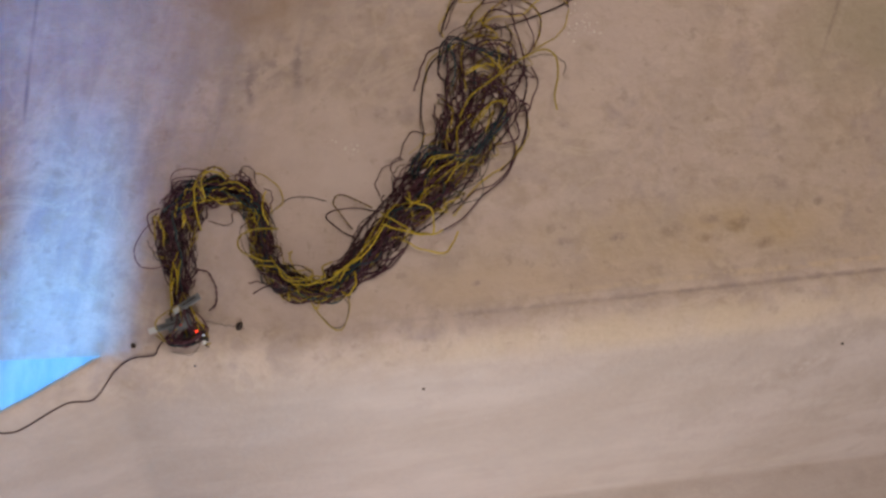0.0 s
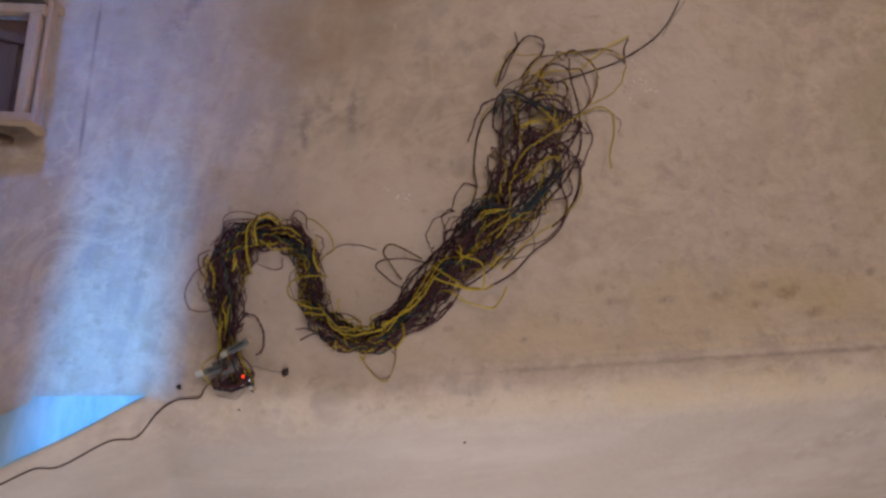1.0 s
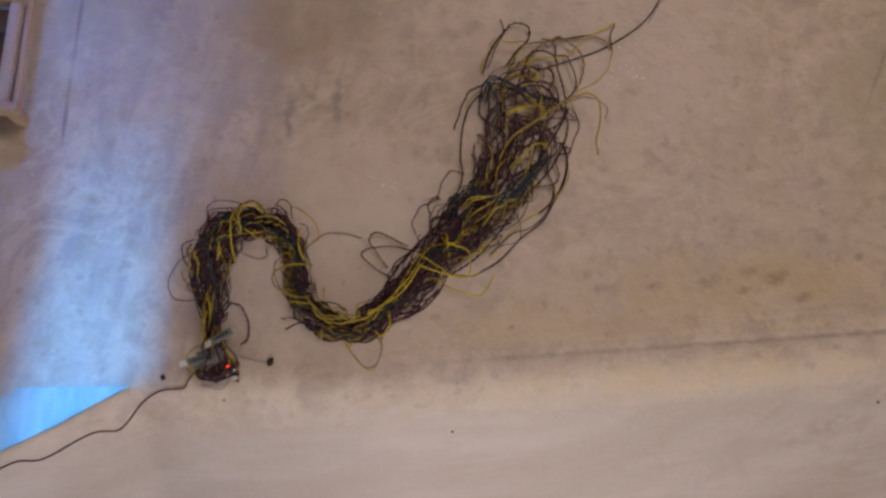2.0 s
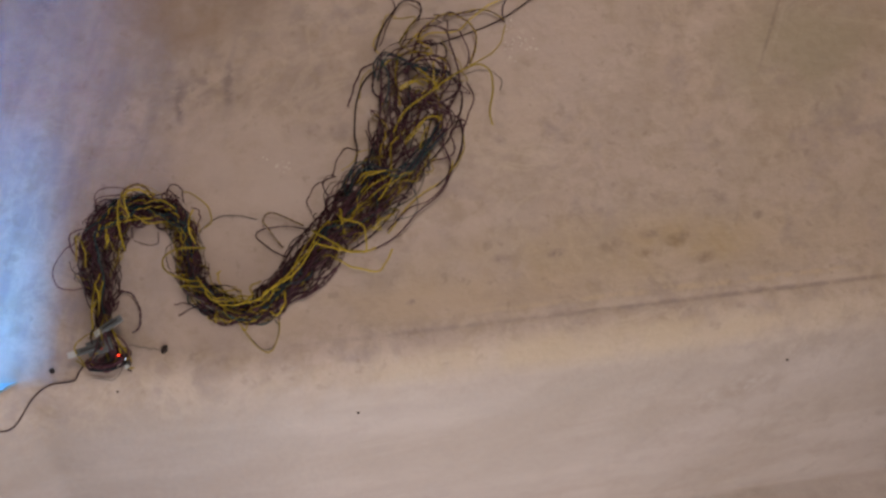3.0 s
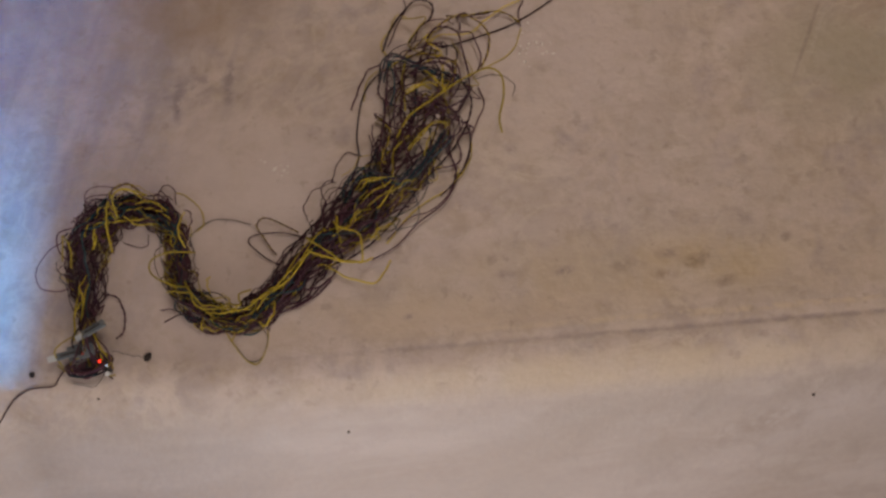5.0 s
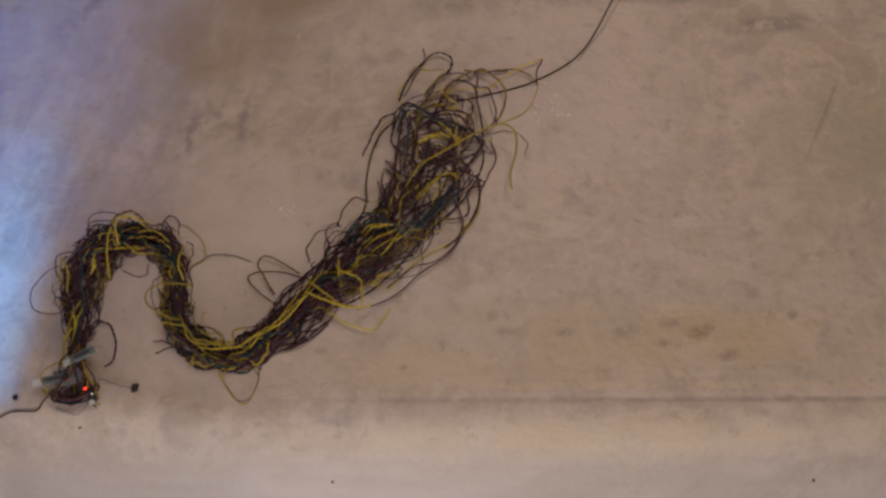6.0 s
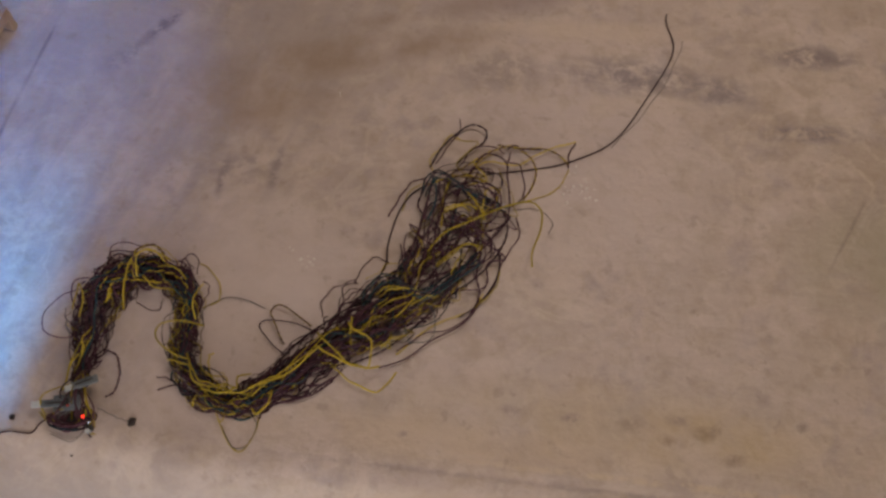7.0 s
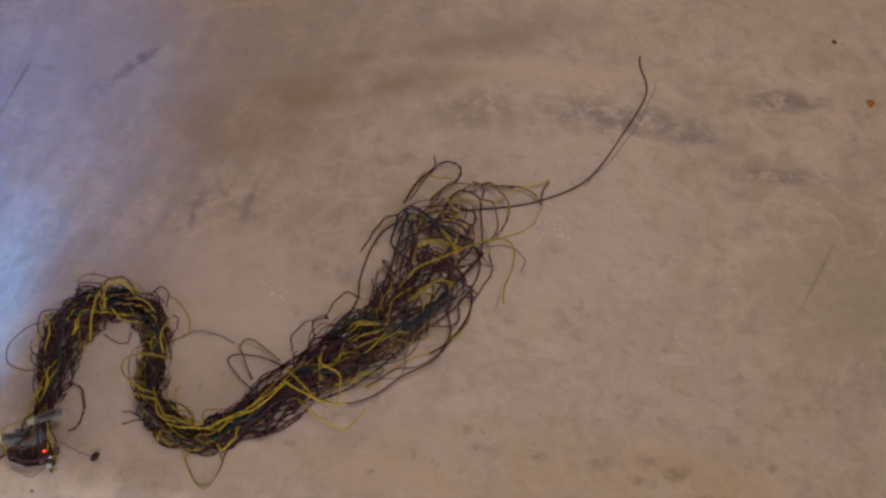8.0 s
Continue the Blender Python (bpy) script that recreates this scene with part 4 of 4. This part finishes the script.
# ---- the electronics at the harness's end ----
def electronics():
    # dark block added under the coil so that its open centre looks dark
    part("coil_filler", block(-0.020, 0.022, -0.010, 0.010, 0.001, 0.010, 0.004, pose(-0.087, -0.022, 0, 0, 0, 14)), CHIP, harness, "dark block added to darken the coil's open centre")
    hub = part("circuit_board", block(-0.022, 0.020, -0.013, 0.013, 0.020, 0.025, 0.001, pose(-0.099, 0.001, 0, 6, -5, 22)), BOARD, harness, "grey-green circuit board")
    part("chip", block(-0.010, 0.004, -0.006, 0.006, 0.025, 0.029, 0.0006, pose(-0.099, 0.001, 0, 6, -5, 22)), CHIP, hub)
    m1, m2 = pose(-0.118, -0.005, 0, 8, 2, 22), pose(-0.083, 0.028, 0, -8, -5, 36)
    plug = part("plug", block(-0.022, 0.022, -0.0060, 0.0060, 0.022, 0.029, 0.0015, m1), BOARD, harness, "grey-green flat plug with metal shell")
    part("shell", block(-0.036, -0.020, -0.0048, 0.0048, 0.023, 0.028, 0.001, m1), STEEL, plug, "shiny nickel shell")
    part("ridge", block(-0.014, 0.016, -0.0015, 0.0015, 0.029, 0.0305, 0.0005, m1), CHIP, plug)
    plug = part("plug", block(-0.014, 0.026, -0.0062, 0.0062, 0.030, 0.037, 0.0015, m2), BOARD, harness, "grey-green flat plug with metal shell")
    part("shell", block(-0.026, -0.012, -0.0048, 0.0048, 0.031, 0.036, 0.001, m2), STEEL, plug, "shiny nickel shell")
    part("ridge", block(-0.008, 0.020, -0.0015, 0.0015, 0.037, 0.0385, 0.0005, m2), CHIP, plug)
    coil = [(DARK_WIRE, 0.0019)] * 15 + [(YELLOW_WIRE, 0.0016)] * 9 + [(TEAL_WIRE, 0.0018)] * 3 + [(GREY_WIRE, 0.0016)] * 3
    for i, (mat, r) in enumerate(coil):
        ang = np.linspace(0, 2 * math.pi * (rng.uniform(0.7, 1.05) if mat is DARK_WIRE else rng.uniform(0.2, 0.4)), 60) + rng.uniform(0, 6)
        ra, rb = rng.uniform(0.008, 0.036), rng.uniform(0.006, 0.023)
        line = np.stack([-0.086 + ra * np.cos(ang) + 0.002 * np.sin(3 * ang + i), -0.022 + rb * np.sin(ang) + 0.25 * ra * np.cos(ang),
                         0.007 + 0.014 * rng.random() + 0.003 * np.sin(2 * ang + i)], axis=1)
        strand(on_floor(line, 0.002), mat, r)
    for i in range(12):
        mat = (DARK_WIRE, YELLOW_WIRE, DARK_WIRE)[i % 3]
        a0, a1 = Vector((-0.104 + rng.normal(0, 0.008), 0.045 + rng.normal(0, 0.006), 0.016)), Vector((-0.086 + rng.normal(0, 0.018), -0.022 + rng.normal(0, 0.010), 0.010))
        mid = (a0 + a1) / 2 + Vector((rng.normal(0, 0.014), rng.normal(0, 0.006), 0.022))
        end = a1 + Vector((rng.normal(0, 0.010), rng.normal(0, 0.008), -0.004))
        strand(on_floor(spline([tuple(a0), tuple(mid), tuple(a1), tuple(end)], 40), 0.002), mat, 0.0014)
    part("tape", block(-0.009, 0.008, -0.006, 0.006, 0.020, 0.030, 0.002, pose(-0.093, 0.016, 0, 0, 0, 30)), CHIP, harness, "black tape wrap")
    body = part("capsule", drum(0.0065, 0.022, pose(-0.057, -0.024, 0.012, 90, 0, 20), 14, 0.002), CHIP, harness, "small dark plastic capsule")
    part("cap", drum(0.0045, 0.006, pose(-0.054, -0.034, 0.016, 90, 0, 20), 12, 0.001), STEEL, body, "grey metal cap")
    led = part("indicator", clod(0.0019, 5, pose(-0.068, -0.016, 0.024)), RED_GLOW, harness, "lit red indicator light", True)
    part("indicator", clod(0.0026, 8, pose(-0.095, -0.007, 0.029)), FOLD, harness, "dim red indicator light", True)
    # glowing bead added for the cold white glint on the capsule
    part("indicator", clod(0.0012, 9, pose(-0.056, -0.022, 0.0215)), WHITE_GLOW, harness, "cold white glint on the capsule, drawn as a glowing bead", True)


electronics()


# ---- crumbs and clods on the floor ----
def pebble(name, x, y, r, mat, label, seed, group=""):
    ob = part(name, clod(r, seed, pose(0, 0, 0)), mat, None, "", True)
    ob.location = (x, y, floor_z(x, y) + r * 0.35)
    ob.rotation_euler = (0, 0, seed * 1.3)
    return tagged(ob, label, "crumb", group)


pebble("clod", 0.0, 0.0, 0.0065, RUBBLE, "small dark brown clod on the screed floor", 2)
pebble("clod", -0.182, -0.044, 0.0048, RUBBLE, "small black clod on the screed floor", 3)
pebble("clod", -0.075, -0.073, 0.0022, RUBBLE, "tiny dark clod on the screed floor", 4)
pebble("clod", 0.332, -0.089, 0.0024, RUBBLE, "tiny dark clod on the screed floor", 5)
pebble("clod", 1.092, 1.253, 0.0045, RUBBLE, "small dark brown clod on the screed floor", 6)
pebble("clod", 1.119, 0.038, 0.0028, RUBBLE, "small dark brown clod on the screed floor", 16)
pebble("rust_flake", 1.175, 1.110, 0.0085, RUST, "orange rusty flake on the screed floor", 7)
crng = random.Random(4)
for i in range(44):
    cx, cy, sp = ((0.60, 0.623, 0.022), (0.171, 0.339, 0.014), (0.118, 0.686, 0.004))[0 if i < 28 else 1 if i < 42 else 2]
    pebble("crumb", cx + crng.gauss(0, sp), cy + crng.gauss(0, sp * 0.8), crng.uniform(0.0012, 0.0027), CRUMB, "tiny white plaster crumb on the floor", 20 + i, "plaster crumbs")
